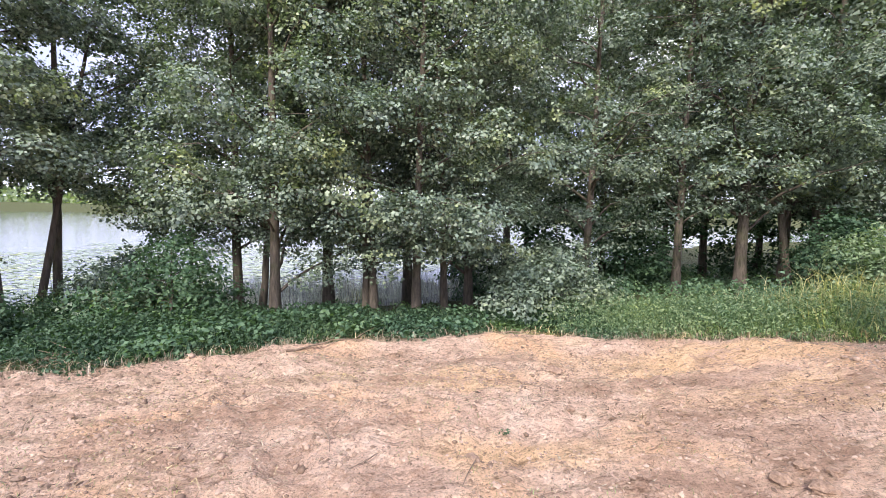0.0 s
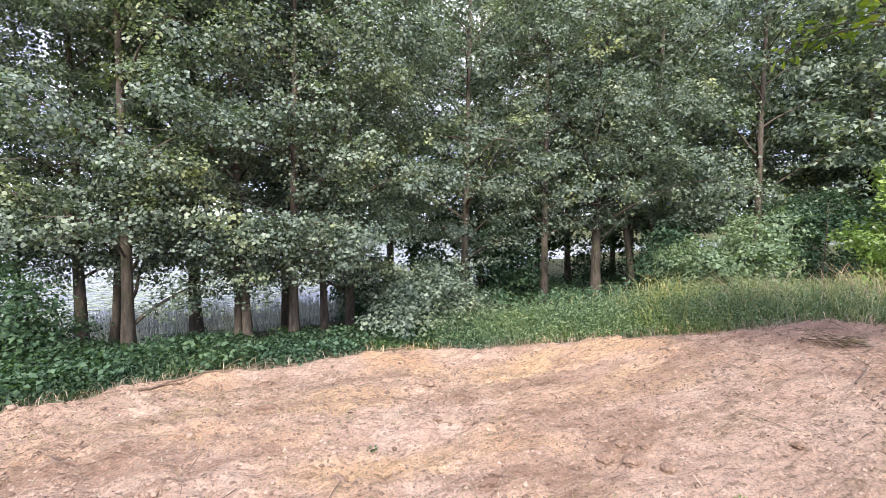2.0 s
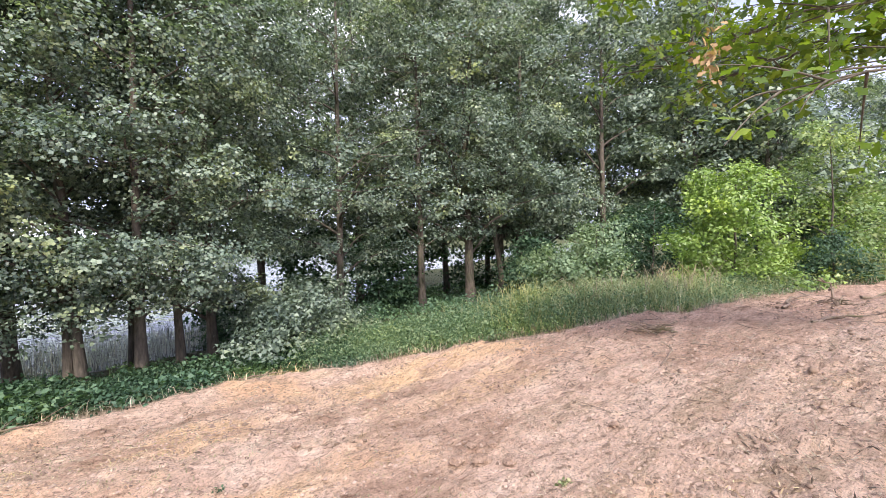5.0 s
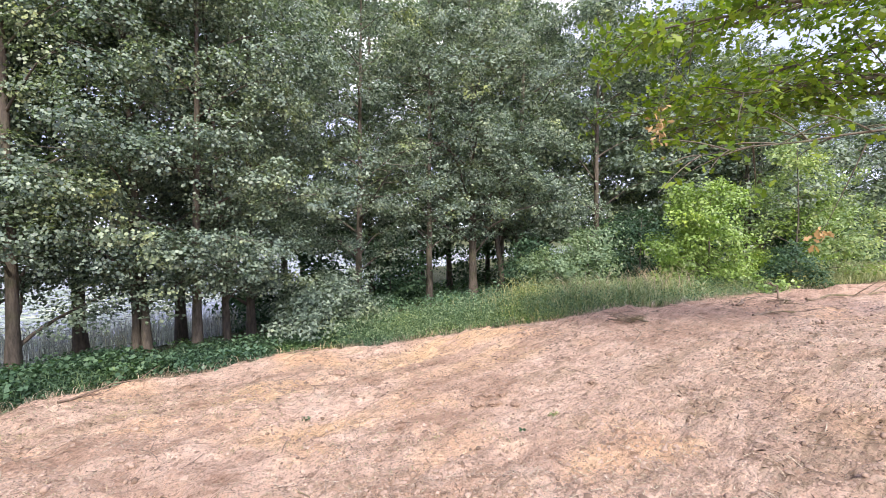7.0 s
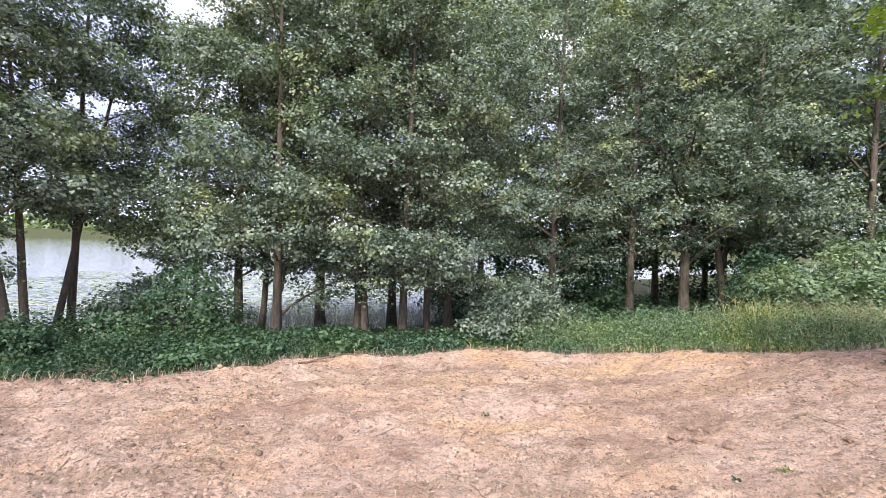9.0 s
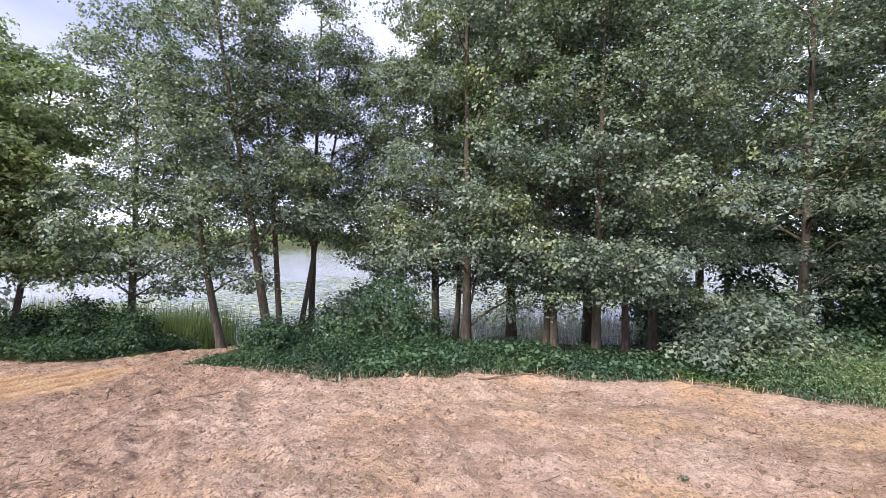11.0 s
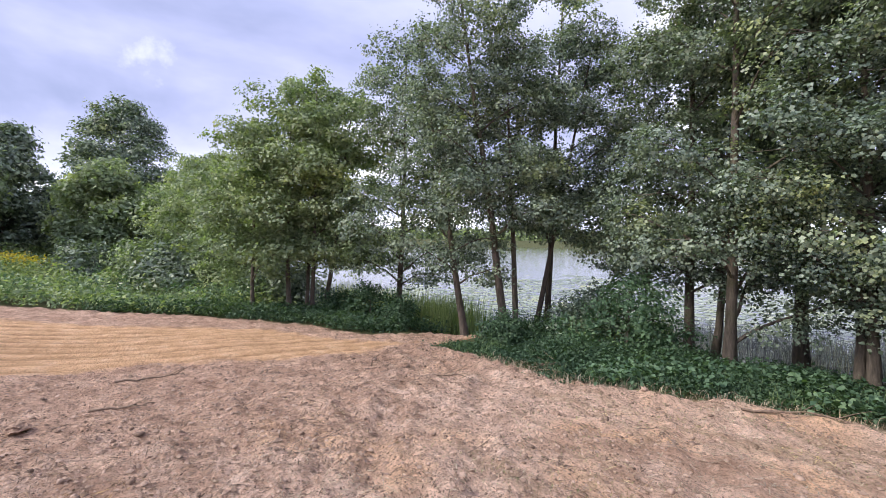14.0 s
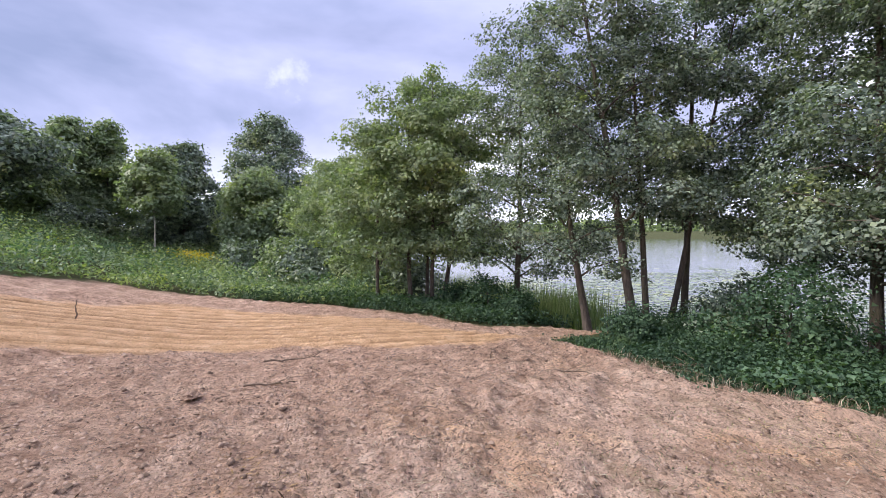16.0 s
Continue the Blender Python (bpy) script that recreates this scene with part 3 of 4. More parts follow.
# x, y, top, crown radius, crown base, trunk radius, lean
WEST_ALDERS = [
    (-7.80, 6.95, 5.6, 1.20, 0.95, 0.094, (-0.12, -0.13)),
    (-6.85, 7.35, 7.9, 1.65, 2.3, 0.103, (-0.10, -0.11)),
    (-7.00, 7.75, 6.9, 1.23, 2.3, 0.076, (-0.04, -0.04)),
    (-7.30, 8.55, 6.6, 1.35, 2.0, 0.076, (0.12, 0.13)),
    (-7.20, 9.00, 7.9, 1.60, 2.1, 0.090, (0.02, 0.0)),
    (-10.1, 6.45, 6.7, 1.51, 0.85, 0.090, (0.04, 0.0)),
    (-5.45, 10.3, 6.6, 1.60, 1.05, 0.045, (0.02, 0.0)),
    (-4.25, 10.0, 7.8, 1.69, 1.05, 0.110, (-0.01, 0.0)),
    (-3.75, 9.95, 8.2, 1.69, 1.1, 0.076, (0.03, 0.0)),
    (-3.05, 8.90, 9.2, 1.89, 1.0, 0.100, (-0.01, 0.0)),
]
EAST_ALDERS = [
    (-1.50, 9.50, 8.6, 1.69, 1.1, 0.080, (-0.02, 0.0)),
    (-1.30, 9.35, 8.9, 1.76, 1.15, 0.080, (-0.05, 0.0)),
    (-0.50, 9.20, 9.4, 1.95, 1.0, 0.090, (0.02, -0.02)),
    (0.02, 9.75, 8.8, 1.82, 1.0, 0.076, (-0.05, 0.0)),
    (0.52, 10.2, 9.2, 2.08, 0.75, 0.095, (0.0, 0.0)),
    (3.30, 11.6, 9.6, 2.47, 1.4, 0.103, (0.02, -0.01)),
    (6.00, 12.7, 10.0, 2.60, 2.3, 0.116, (0.0, 0.0)),
    (7.55, 12.5, 10.4, 2.86, 2.4, 0.153, (0.0, 0.0)),
    (9.30, 13.2, 10.2, 2.73, 2.4, 0.108, (-0.16, 0.0)),
    (10.2, 13.6, 10.8, 2.99, 2.4, 0.179, (0.03, 0.0)),
]


def build_front():
    for k, (x, y, top, r, cb, tr, lean) in enumerate(WEST_ALDERS + EAST_ALDERS):
        far = x > 2
        tree("alder_tree", x, y, top, r, cb, tr, lean, clumps=135 if far else 85 if k < 5 else 115, sprays=20, per=15, leaf=0.061 if not far else 0.074, spread=0.5 if not far else 0.56, flat=0.5, corners=3 if far else 4, twigs=True, seed=k, label=ALDER_LABEL, group=SHORE)


build_front()

# ---------------------------------------------------------------- the rest of the wood
BEHIND = [
    (1.8, 14.2, 11.0, 2.0), (-0.9, 11.6, 9.6, 1.5), (4.8, 15.0, 12.0, 2.2), (8.6, 16.2, 12.5, 2.4), (12.4, 15.2, 12.5, 2.5), (-2.6, 10.9, 9.6, 1.4),
    (12.6, 12.0, 11.5, 2.3), (14.6, 13.6, 12.5, 2.4), (15.8, 10.8, 11.0, 2.3), (17.8, 12.6, 11.5, 2.4), (19.2, 9.8, 9.4, 2.3), (22.5, 10.6, 9.2, 2.4),
    (25.0, 7.8, 7.2, 2.2), (29.0, 7.2, 6.6, 2.4), (11.6, 18.0, 13.0, 2.6),
]
FAR_BEHIND = [
    (16.5, 16.0, 13.0, 2.6), (20.5, 13.6, 11.5, 2.6), (6.6, 18.5, 13.0, 2.6), (33.0, 9.5, 7.5, 2.8), (3.2, 19.5, 13.5, 2.6), (10.0, 22.0, 14.0, 3.0),
    (16.0, 20.0, 14.0, 3.0), (21.5, 17.5, 13.0, 3.0), (26.5, 13.5, 10.5, 2.8), (30.0, 11.5, 9.0, 2.8), (0.2, 16.5, 11.5, 2.2), (13.5, 17.5, 13.0, 2.6),
    (18.5, 14.8, 12.5, 2.6), (23.5, 13.0, 11.0, 2.6), (9.8, 14.2, 12.0, 2.2), (16.8, 8.9, 7.5, 2.0),
]


def build_behind():
    for k, (x, y, top, r) in enumerate(BEHIND + FAR_BEHIND):
        tree("alder_tree", x, y, top, r, 2.2, 0.13, (0.0, 0.0), clumps=130, sprays=11, per=11, leaf=0.125 if k < 15 else 0.145, seed=40 + k, corners=3, mat=ALDER,
             label="tall alder with dark green leaves in the wood", group="alders in the wood", spread=0.6)


build_behind()

STAND = [
    (-12.05, 4.20, 5.9, 1.3, 0.075, (-0.03, 0.0)), (-12.5, 3.35, 4.7, 1.35, 0.06, (-0.03, 0.0)), (-11.62, 4.70, 6.0, 1.2, 0.065, (0.02, 0.0)),
    (-11.80, 5.05, 5.6, 1.3, 0.075, (0.10, 0.08)), (-12.3, 4.75, 5.7, 1.2, 0.06, (-0.06, 0.06)), (-16.4, 4.4, 5.6, 1.5, 0.08, (0.02, 0.0)), (-16.0, 3.9, 5.0, 1.5, 0.08, (-0.03, 0.0)),
    (-18.6, 2.9, 4.6, 1.5, 0.07, (0.0, 0.0)),
]


def build_stand():
    for k, (x, y, top, r, tr, lean) in enumerate(STAND):
        tree("alder_tree", x, y, top, r, 1.25 if k < 5 else 0.5, tr, lean, clumps=90, sprays=15, per=13, leaf=0.085, spread=0.46, seed=60 + k, corners=3, mat=ALDER_FAR,
             label="light green alder in a close stand at the water", group="stand of young alders")


build_stand()

HILL = [
    ("alder_tree", -32.0, 0.6, 9.4, 3.0, 1.5, 0.16, ALDER, BARK, "tall dark broad-crowned tree behind the hillside"),
    ("young_tree", -24.3, 0.0, 4.7, 1.5, 1.3, 0.05, ALDER_FAR, BARK_PALE, "young pale-trunked tree on the weedy slope"),
    ("alder_tree", -27.0, -3.7, 6.3, 1.7, 1.2, 0.10, ALDER, BARK, "round-crowned tree on the weedy slope"),
    ("young_tree", -24.0, -4.4, 5.3, 0.9, 2.3, 0.05, ALDER_FAR, BARK_PALE, "thin young tree with a bare pale trunk"),
    ("alder_tree", -29.2, -7.6, 7.4, 1.25, 1.2, 0.09, ALDER_FAR, BARK, "slim pointed tree on the weedy slope"),
    ("alder_tree", -28.6, -9.0, 7.6, 1.25, 1.2, 0.09, ALDER_FAR, BARK, "slim pointed tree on the weedy slope"),
    ("alder_tree", -27.2, -10.4, 5.6, 1.6, 1.4, 0.08, ALDER_FAR, BARK, "light green tree on the weedy slope"),
    ("alder_tree", -22.0, -10.2, 6.3, 2.3, 2.2, 0.11, ALDER, BARK, "spreading dark green tree at the top of the slope"),
    ("alder_tree", -36.0, 6.0, 7.5, 2.5, 1.0, 0.12, ALDER, BARK, "dark broad-crowned tree behind the hillside"),
    ("alder_tree", -23.0, 3.4, 4.6, 1.9, 0.6, 0.09, ALDER_FAR, BARK, "light green tree at the foot of the slope"),
]


def build_hill():
    for k, (name, x, y, top, r, cb, tr, mat, bark, label) in enumerate(HILL):
        tree(name, x, y, top, r * 0.95, cb * 1.15 + float(base_height(np.array(x), np.array(y))), tr, (0, 0), clumps=int(50 + 62 * r), sprays=17, per=11, leaf=0.16, seed=80 + k, corners=3, mat=mat, bark=bark,
             label=label, group="trees on the slope", spread=0.2 * r + 0.14, low=0.42)


build_hill()


# ---------------------------------------------------------------- bushes
def bush(x, y, top, r, mat, label, seed, clumps=60, sprays=9, leaf=0.06, spread=0.38, name="bush", corners=3, group=""):
    z = float(base_height(np.array(x), np.array(y)))
    return tree(name, x, y, top + z, r, z + 0.15, 0.035, (0.03, 0.0), clumps=clumps, sprays=int(sprays * 1.4), per=11, leaf=leaf * 1.15, seed=seed, mat=mat, corners=corners, label=label, group=group,
                category="bush", low=0.42, spread=spread, flat=0.6)


def build_bushes():
    bush(10.5, 6.4, 2.6, 1.2, BRIGHT, "large bright yellow-green bush at the grass edge", 201, 110, 11, 0.06, 0.34)
    bush(13.8, 6.0, 3.8, 1.6, MEADOW, "tall airy yellow-green bush in the dry grass", 202, 75, 8, 0.07)
    bush(8.2, 7.9, 1.55, 0.8, GREYGREEN, "grey-green elder bush above the tall grass", 203, 60, 9, 0.058)
    bush(7.5, 8.4, 1.1, 0.7, GREYGREEN, "grey-green elder bush above the tall grass", 204, 40, 9, 0.058)
    bush(11.3, 5.0, 0.95, 0.5, NETTLE, "small dark green bush in the grass", 205, 26, 8, 0.045, 0.25)
    bush(1.6, 9.3, 1.0, 0.75, ALDER, "low leafy shoots round the alders", 206, 50, 9, 0.06)
    bush(2.3, 9.9, 1.2, 0.75, ALDER, "low leafy shoots round the alders", 207, 50, 9, 0.06)
    bush(-4.6, 8.3, 1.45, 0.85, WEED, "leafy bush of alder shoots on the bank", 208, 60, 9, 0.058)
    bush(-5.7, 8.7, 1.2, 0.8, ALDER, "dark leafy bush on the bank", 209, 50, 9, 0.058)
    bush(4.7, 12.9, 2.3, 1.2, NETTLE, "dark shrub under the trees", 210, 60, 9, 0.068)
    bush(9.0, 11.2, 1.9, 1.1, NETTLE, "dark shrub under the trees", 211, 50, 9, 0.068)
    bush(12.0, 9.6, 2.4, 1.4, NETTLE, "dark shrub at the edge of the wood", 212, 60, 9, 0.068)
    bush(14.2, 9.0, 2.6, 1.5, NETTLE, "dark shrub at the edge of the wood", 213, 60, 9, 0.068)
    bush(16.5, 7.2, 2.6, 1.5, BRIGHT, "yellow-green bush in the dry grass", 214, 60, 9, 0.068)
    bush(19.5, 5.6, 2.2, 1.6, GREYGREEN, "grey-green bush in the dry grass", 215, 60, 9, 0.068)
    for k, (x, y, top, r) in enumerate([(3.4, 15.2, 2.6, 1.5), (6.8, 15.4, 2.8, 1.6), (10.2, 15.0, 3.0, 1.7), (13.4, 11.4, 2.8, 1.5), (17.0, 10.2, 3.0, 1.7), (20.5, 8.6, 2.6, 1.7), (1.2, 13.4, 1.8, 1.2)]):
        bush(x, y, top, r, NETTLE, "dense dark shrub under the trees of the wood", 260 + k, 40, 10, 0.10, 0.5, group="shrubs under the trees")
    for k, (x, y, top, r) in enumerate([(-19, 1.2, 1.7, 1.3), (-21, -0.8, 1.5, 1.3), (-22.5, 1.8, 2.4, 1.6), (-26.5, 2.6, 3.0, 1.9), (-26, -1.4, 2.2, 1.6), (-28.5, -5.2, 2.4, 1.8),
                                        (-29, -2.4, 2.8, 1.9), (-30.5, -10.5, 2.6, 1.8), (-17.4, 1.9, 1.5, 1.2), (-20.5, 3.6, 2.6, 1.5), (-14.2, 4.6, 1.3, 0.9), (-26.3, -8.0, 1.5, 1.2), (-31, -13, 3.4, 2.2), (-32, -7, 4.0, 2.3), (-31.5, -3.8, 3.8, 2.2), (-30, 0.5, 3.4, 2.0), (-29.5, 3.2, 3.6, 2.2), (-33, 3.6, 4.4, 2.4), (-26.5, 4.8, 3.4, 2.0), (-27.4, -12.4, 2.6, 1.8)]):
        bush(x, y, top, r, ALDER if k % 3 else ALDER_FAR, "dense dark green shrub on the weedy slope", 220 + k, 40, 10, 0.105, 0.5, group="shrubs on the slope")
    for k, (x, y, top, r) in enumerate([(-9.8, 5.5, 0.8, 0.55), (-9.1, 5.8, 0.65, 0.4), (-10.8, 5.2, 0.6, 0.5), (-6.2, 6.6, 0.5, 0.4)]):
        bush(x, y, top, r, NETTLE, "dark green weedy bush at the water", 240 + k, 30, 8, 0.05, 0.25, group="weedy bushes on the bank")


build_bushes()


# ---------------------------------------------------------------- low growth
def scatter(name, xs, ys, tall, leaf, per, mat, label, category, seed, corners=3, top_heavy=0.6, wide=0.13, tilt=1.1, slim=0.62):
    """Leafy plants at the given places, in one object."""
    rng = np.random.default_rng(seed)
    z = height(xs, ys)
    n = len(xs)
    f = rng.random((n, per)) ** top_heavy
    px = xs[:, None] + rng.normal(0, wide, (n, per)) * (0.5 + f)
    py = ys[:, None] + rng.normal(0, wide, (n, per)) * (0.5 + f)
    pz = z[:, None] + tall[:, None] * f
    v, q = leaf_arrays(rng, np.stack([px, py, pz], -1).reshape(-1, 3), leaf * (0.6 + 0.8 * rng.random(n * per)), tilt=tilt, corners=corners, wide=slim)
    return tagged(new(name, mesh_from(name, v, q, mat)), label, category, kind="stuff")


def blades(name, xs, ys, tall, width, mat, label, category, seed, bend=0.35, base=None, lean=(0, 0)):
    """Grass blades or stalks: tapered, bent strips."""
    rng = np.random.default_rng(seed)
    n = len(xs)
    z = height(xs, ys) if base is None else np.full(n, base)
    a = rng.random(n) * 2 * np.pi
    side = np.stack([np.cos(a), np.sin(a), 0 * a], -1) * width / 2
    b = rng.random(n) * 2 * np.pi
    reach = np.stack([np.cos(b) * bend * rng.random(n) + lean[0], np.sin(b) * bend * rng.random(n) + lean[1], 0 * b], -1) * tall[:, None]
    root = np.stack([xs, ys, z - 0.02], -1)
    up = np.array([0, 0, 1.0]) * tall[:, None]
    mid, tip = root + up * 0.55 + reach * 0.3, root + up * (1 - 0.25 * bend) + reach
    v = np.stack([root - side, root + side, mid + side * 0.8, mid - side * 0.8, tip + side * 0.15, tip - side * 0.15], 1).reshape(-1, 3)
    q = (np.arange(n)[:, None, None] * 6 + np.array([[0, 1, 2, 3], [3, 2, 4, 5]])[None]).reshape(-1, 4)
    return tagged(new(name, mesh_from(name, v, q, mat)), label, category, kind="stuff")


def build_growth():
    rng = np.random.default_rng(5)
    # nettles between the cleared earth and the trees
    x = rng.uniform(-7.2, 2.6, 4200)
    d = rng.random(4200) ** 0.8 * 3.0
    y = bare_y(x) + 0.05 + d
    ok = (y < shore_y(x) + 0.2) & (vnoise(x, y, 1.1, 31) > -0.55) & (d < np.interp(x, [-3, -1, 1], [3.0, 2.0, 1.8])) & (rng.random(len(x)) < np.interp(x, [-3, -1], [1.0, 0.6])) & (x > -6.9)
    x, y, d = x[ok], y[ok], d[ok]
    tall = (0.10 + 0.14 * np.minimum(d, 1.4)) * (0.5 + 0.8 * rng.random(len(x))) * np.clip(1 + 1.3 * vnoise(x, y, 1.3, 32), 0.2, 2.4) * np.interp(x, [-4.8, -3.6, -1.5], [0.75, 0.5, 0.4])
    scatter("nettles", x, y, tall, 0.050, 30, NETTLE, "dense green nettles and weeds under the alders", "weeds", 1, corners=4, tilt=1.2, slim=0.6)
    lone = (rng.random(len(x)) < np.interp(x, [-4.2, -3.4], [0.34, 0.14])) & (vnoise(x, y, 0.9, 36) > 0.0) & (x < 1.5)
    scatter("tall_nettles", x[lone], y[lone], (0.22 + 0.34 * rng.random(lone.sum())) * np.interp(x[lone], [-4.2, -3.2], [0.8, 0.5]), 0.075, 38, WEED, "tall broad-leaved plants standing in the weeds", "weeds", 7, wide=0.12, top_heavy=0.5, corners=4, tilt=0.75, slim=0.7)
    pick = rng.random(len(x)) < 0.35
    blades("bank_grass", np.repeat(x[pick], 3) + rng.normal(0, 0.1, 3 * pick.sum()), np.repeat(y[pick], 3) + rng.normal(0, 0.1, 3 * pick.sum()), 0.10 + 0.22 * rng.random(3 * pick.sum()), 0.007, GRASS, "thin grass among the nettles", "grass", 8, bend=0.8)
    # weeds on the left bank
    x = rng.uniform(-13.5, -8.5, 1100)
    y = bare_y(x) + 0.05 + rng.random(1100) * 2.2
    ok = y < shore_y(x) + 0.1
    x, y = x[ok], y[ok]
    scatter("bank_weeds", x, y, 0.10 + 0.28 * rng.random(len(x)), 0.07, 16, NETTLE, "green weeds on the bank by the water", "weeds", 2)
    # weedy slope
    x = rng.uniform(-33, -12.3, 7000)
    y = rng.uniform(-14, 4.2, 7000)
    ok = (cleared(x, y) < 0.3) & (y < shore_y(x) - 0.3) & (np.hypot(x, y) < 34)
    x, y = x[ok], y[ok]
    tall = (0.20 + 0.45 * rng.random(len(x))) * np.clip(1 + 0.9 * vnoise(x, y, 0.6, 33), 0.3, 2) * np.interp(np.hypot(x, y), [12, 17], [0.75, 1.1])
    pick = vnoise(x, y, 0.5, 34) + 0.5 * rng.normal(0, 0.5, len(x)) > -0.15
    scatter("slope_weeds", x[pick], y[pick], tall[pick], 0.10, 15, GREYGREEN, "tangle of green weeds on the slope", "weeds", 3, wide=0.2)
    scatter("slope_meadow", x[~pick], y[~pick], tall[~pick] * 0.9, 0.09, 14, MEADOW, "pale green meadow growth on the slope", "weeds", 4, wide=0.2)
    tallest = (rng.random(len(x)) < 0.16) & (vnoise(x, y, 0.8, 35) > -0.2)
    scatter("slope_tall_weeds", x[tallest], y[tallest], 0.45 + 0.5 * rng.random(tallest.sum()), 0.085, 30, WEED, "tall bushy weeds standing out on the slope", "weeds", 6, wide=0.24, top_heavy=0.5)
    gx, gy = rng.normal(-21.5, 0.5, 60), rng.normal(-2.4, 0.35, 60)
    scatter("goldenrod", gx, gy, 0.75 + 0.2 * rng.random(60), 0.07, 16, YELLOW, "yellow goldenrod in flower on the slope", "flowers", 5, top_heavy=0.15, wide=0.12)
    # tall grass on the right
    def grass(n, x0, x1, deep, seed_):
        r = np.random.default_rng(seed_)
        gx = r.uniform(x0, x1, n)
        gy = bare_y(gx) + 0.02 + r.random(n) ** 0.9 * deep
        return r, gx, gy
    r, gx, gy = grass(23000, 2.2, 8.2, 3.2, 11)
    blades("green_grass", gx, gy, (0.12 + 0.34 * r.random(len(gx))) * np.clip(0.3 + (gy - bare_y(gx)) * 0.8, 0.3, 1) * np.clip(1 + 0.5 * vnoise(gx, gy, 1.4, 37), 0.5, 1.5) * np.interp(gx, [2.5, 4, 9], [0.45, 0.6, 0.85]), 0.011, GRASS, "tall green grass along the cleared earth", "grass", 12, bend=1.1)
    r, gx, gy = grass(24000, 4.4, 17.5, 3.0, 13)
    ok = r.random(len(gx)) < np.interp(gx, [4.8, 7.4], [0.05, 1.0])
    gx, gy = gx[ok], gy[ok]
    blades("dry_grass", gx, gy, (0.18 + 0.42 * r.random(len(gx)) ** 1.5) * np.clip(0.4 + (gy - bare_y(gx)) * 0.9, 0.4, 1) * np.clip(1 + 0.6 * vnoise(gx, gy, 1.1, 38), 0.4, 1.6), 0.009, DRYGRASS, "tall yellowed grass along the cleared earth", "grass", 14, bend=0.95)
    r, gx, gy = grass(1900, 1.8, 12.0, 2.4, 15)
    scatter("grass_weeds", gx, gy, (0.12 + 0.3 * r.random(len(gx))) * np.clip(0.4 + (gy - bare_y(gx)), 0.4, 1), 0.036, 22, GRASS, "broad-leaved weeds in the tall grass", "weeds", 16)
    r, gx, gy = grass(3600, -5.5, 12, 0.5, 18)
    blades("dead_grass_fringe", gx, gy - 0.28, 0.05 + 0.16 * r.random(len(gx)) ** 2, 0.008, STRAW, "fringe of dead straw along the edge of the earth", "grass", 19, bend=1.2)
    # forest floor behind
    x, y = rng.uniform(1.5, 22, 2200), rng.uniform(8, 20, 2200)
    ok = (y > bare_y(x) + 2.2) & (y < shore_y(x))
    x, y = x[ok], y[ok]
    scatter("forest_weeds", x, y, 0.12 + 0.3 * rng.random(len(x)), 0.08, 15, WEED, "green growth on the wood's floor", "weeds", 17, wide=0.2)
    # reeds in the shallows
    x = rng.uniform(-6.3, 2.6, 7000)
    y = shore_y(x) - 0.2 + rng.random(7000) ** 1.2 * 4.2
    blades("pale_reeds", x, y, 0.3 + 0.6 * rng.random(7000), 0.010, REED, "pale dry reeds standing in the shallows", "reeds", 21, bend=0.4, base=WATER_Z - 0.1)
    x = np.concatenate([rng.uniform(-11.4, -8.9, 2000), rng.uniform(-7.2, -5.6, 700), rng.uniform(-16, -11.5, 1500)])
    y = shore_y(x) - 0.5 + rng.random(len(x)) ** 1.2 * np.where(x < -8, 2.0, 2.6)
    blades("green_reeds", x, y, 0.7 + 0.6 * rng.random(len(x)), 0.016, REEDGREEN, "green reeds at the water's edge", "reeds", 22, bend=0.2, base=WATER_Z - 0.1)
    # floating leaves beyond the reeds
    n = 24000
    x = rng.uniform(-26, 12, n)
    y = shore_y(x) + 1.5 + rng.random(n) ** 1.3 * 20
    ok = (vnoise(x, y, 0.16, 43) + 0.5 * vnoise(x, y, 0.6, 44) > -0.15) & (base_height(x, y) < WATER_Z - 0.02)
    x, y = x[ok], y[ok]
    k = len(x)
    a = np.arange(6) * np.pi / 3
    wide = (0.05 + 0.09 * rng.random(k))[:, None]
    turn = rng.random((k, 1)) * 6.28
    v = np.stack([x[:, None] + wide * np.cos(a + turn), y[:, None] + wide * np.sin(a + turn), WATER_Z + 0.006 + wide * rng.normal(0, 0.04, (k, 6))], -1).reshape(-1, 3)
    tagged(new("lily_pads", mesh_from("lily_pads", v, np.arange(6 * k).reshape(-1, 6), PAD)), "pale green floating leaves on the lake", "water plants", kind="stuff")
    # plumes of tall grass
    gx = np.repeat(rng.uniform(6.2, 9.6, 22), 8) + rng.normal(0, 0.07, 176)
    gy = bare_y(gx) + np.repeat(rng.uniform(0.5, 2.0, 22), 8) + rng.normal(0, 0.07, 176)
    blades("plume_grass", gx, gy, 0.55 + 0.4 * rng.random(176), 0.010, STRAW, "feathery straw-coloured grass plumes", "grass", 23, bend=0.7)


build_growth()


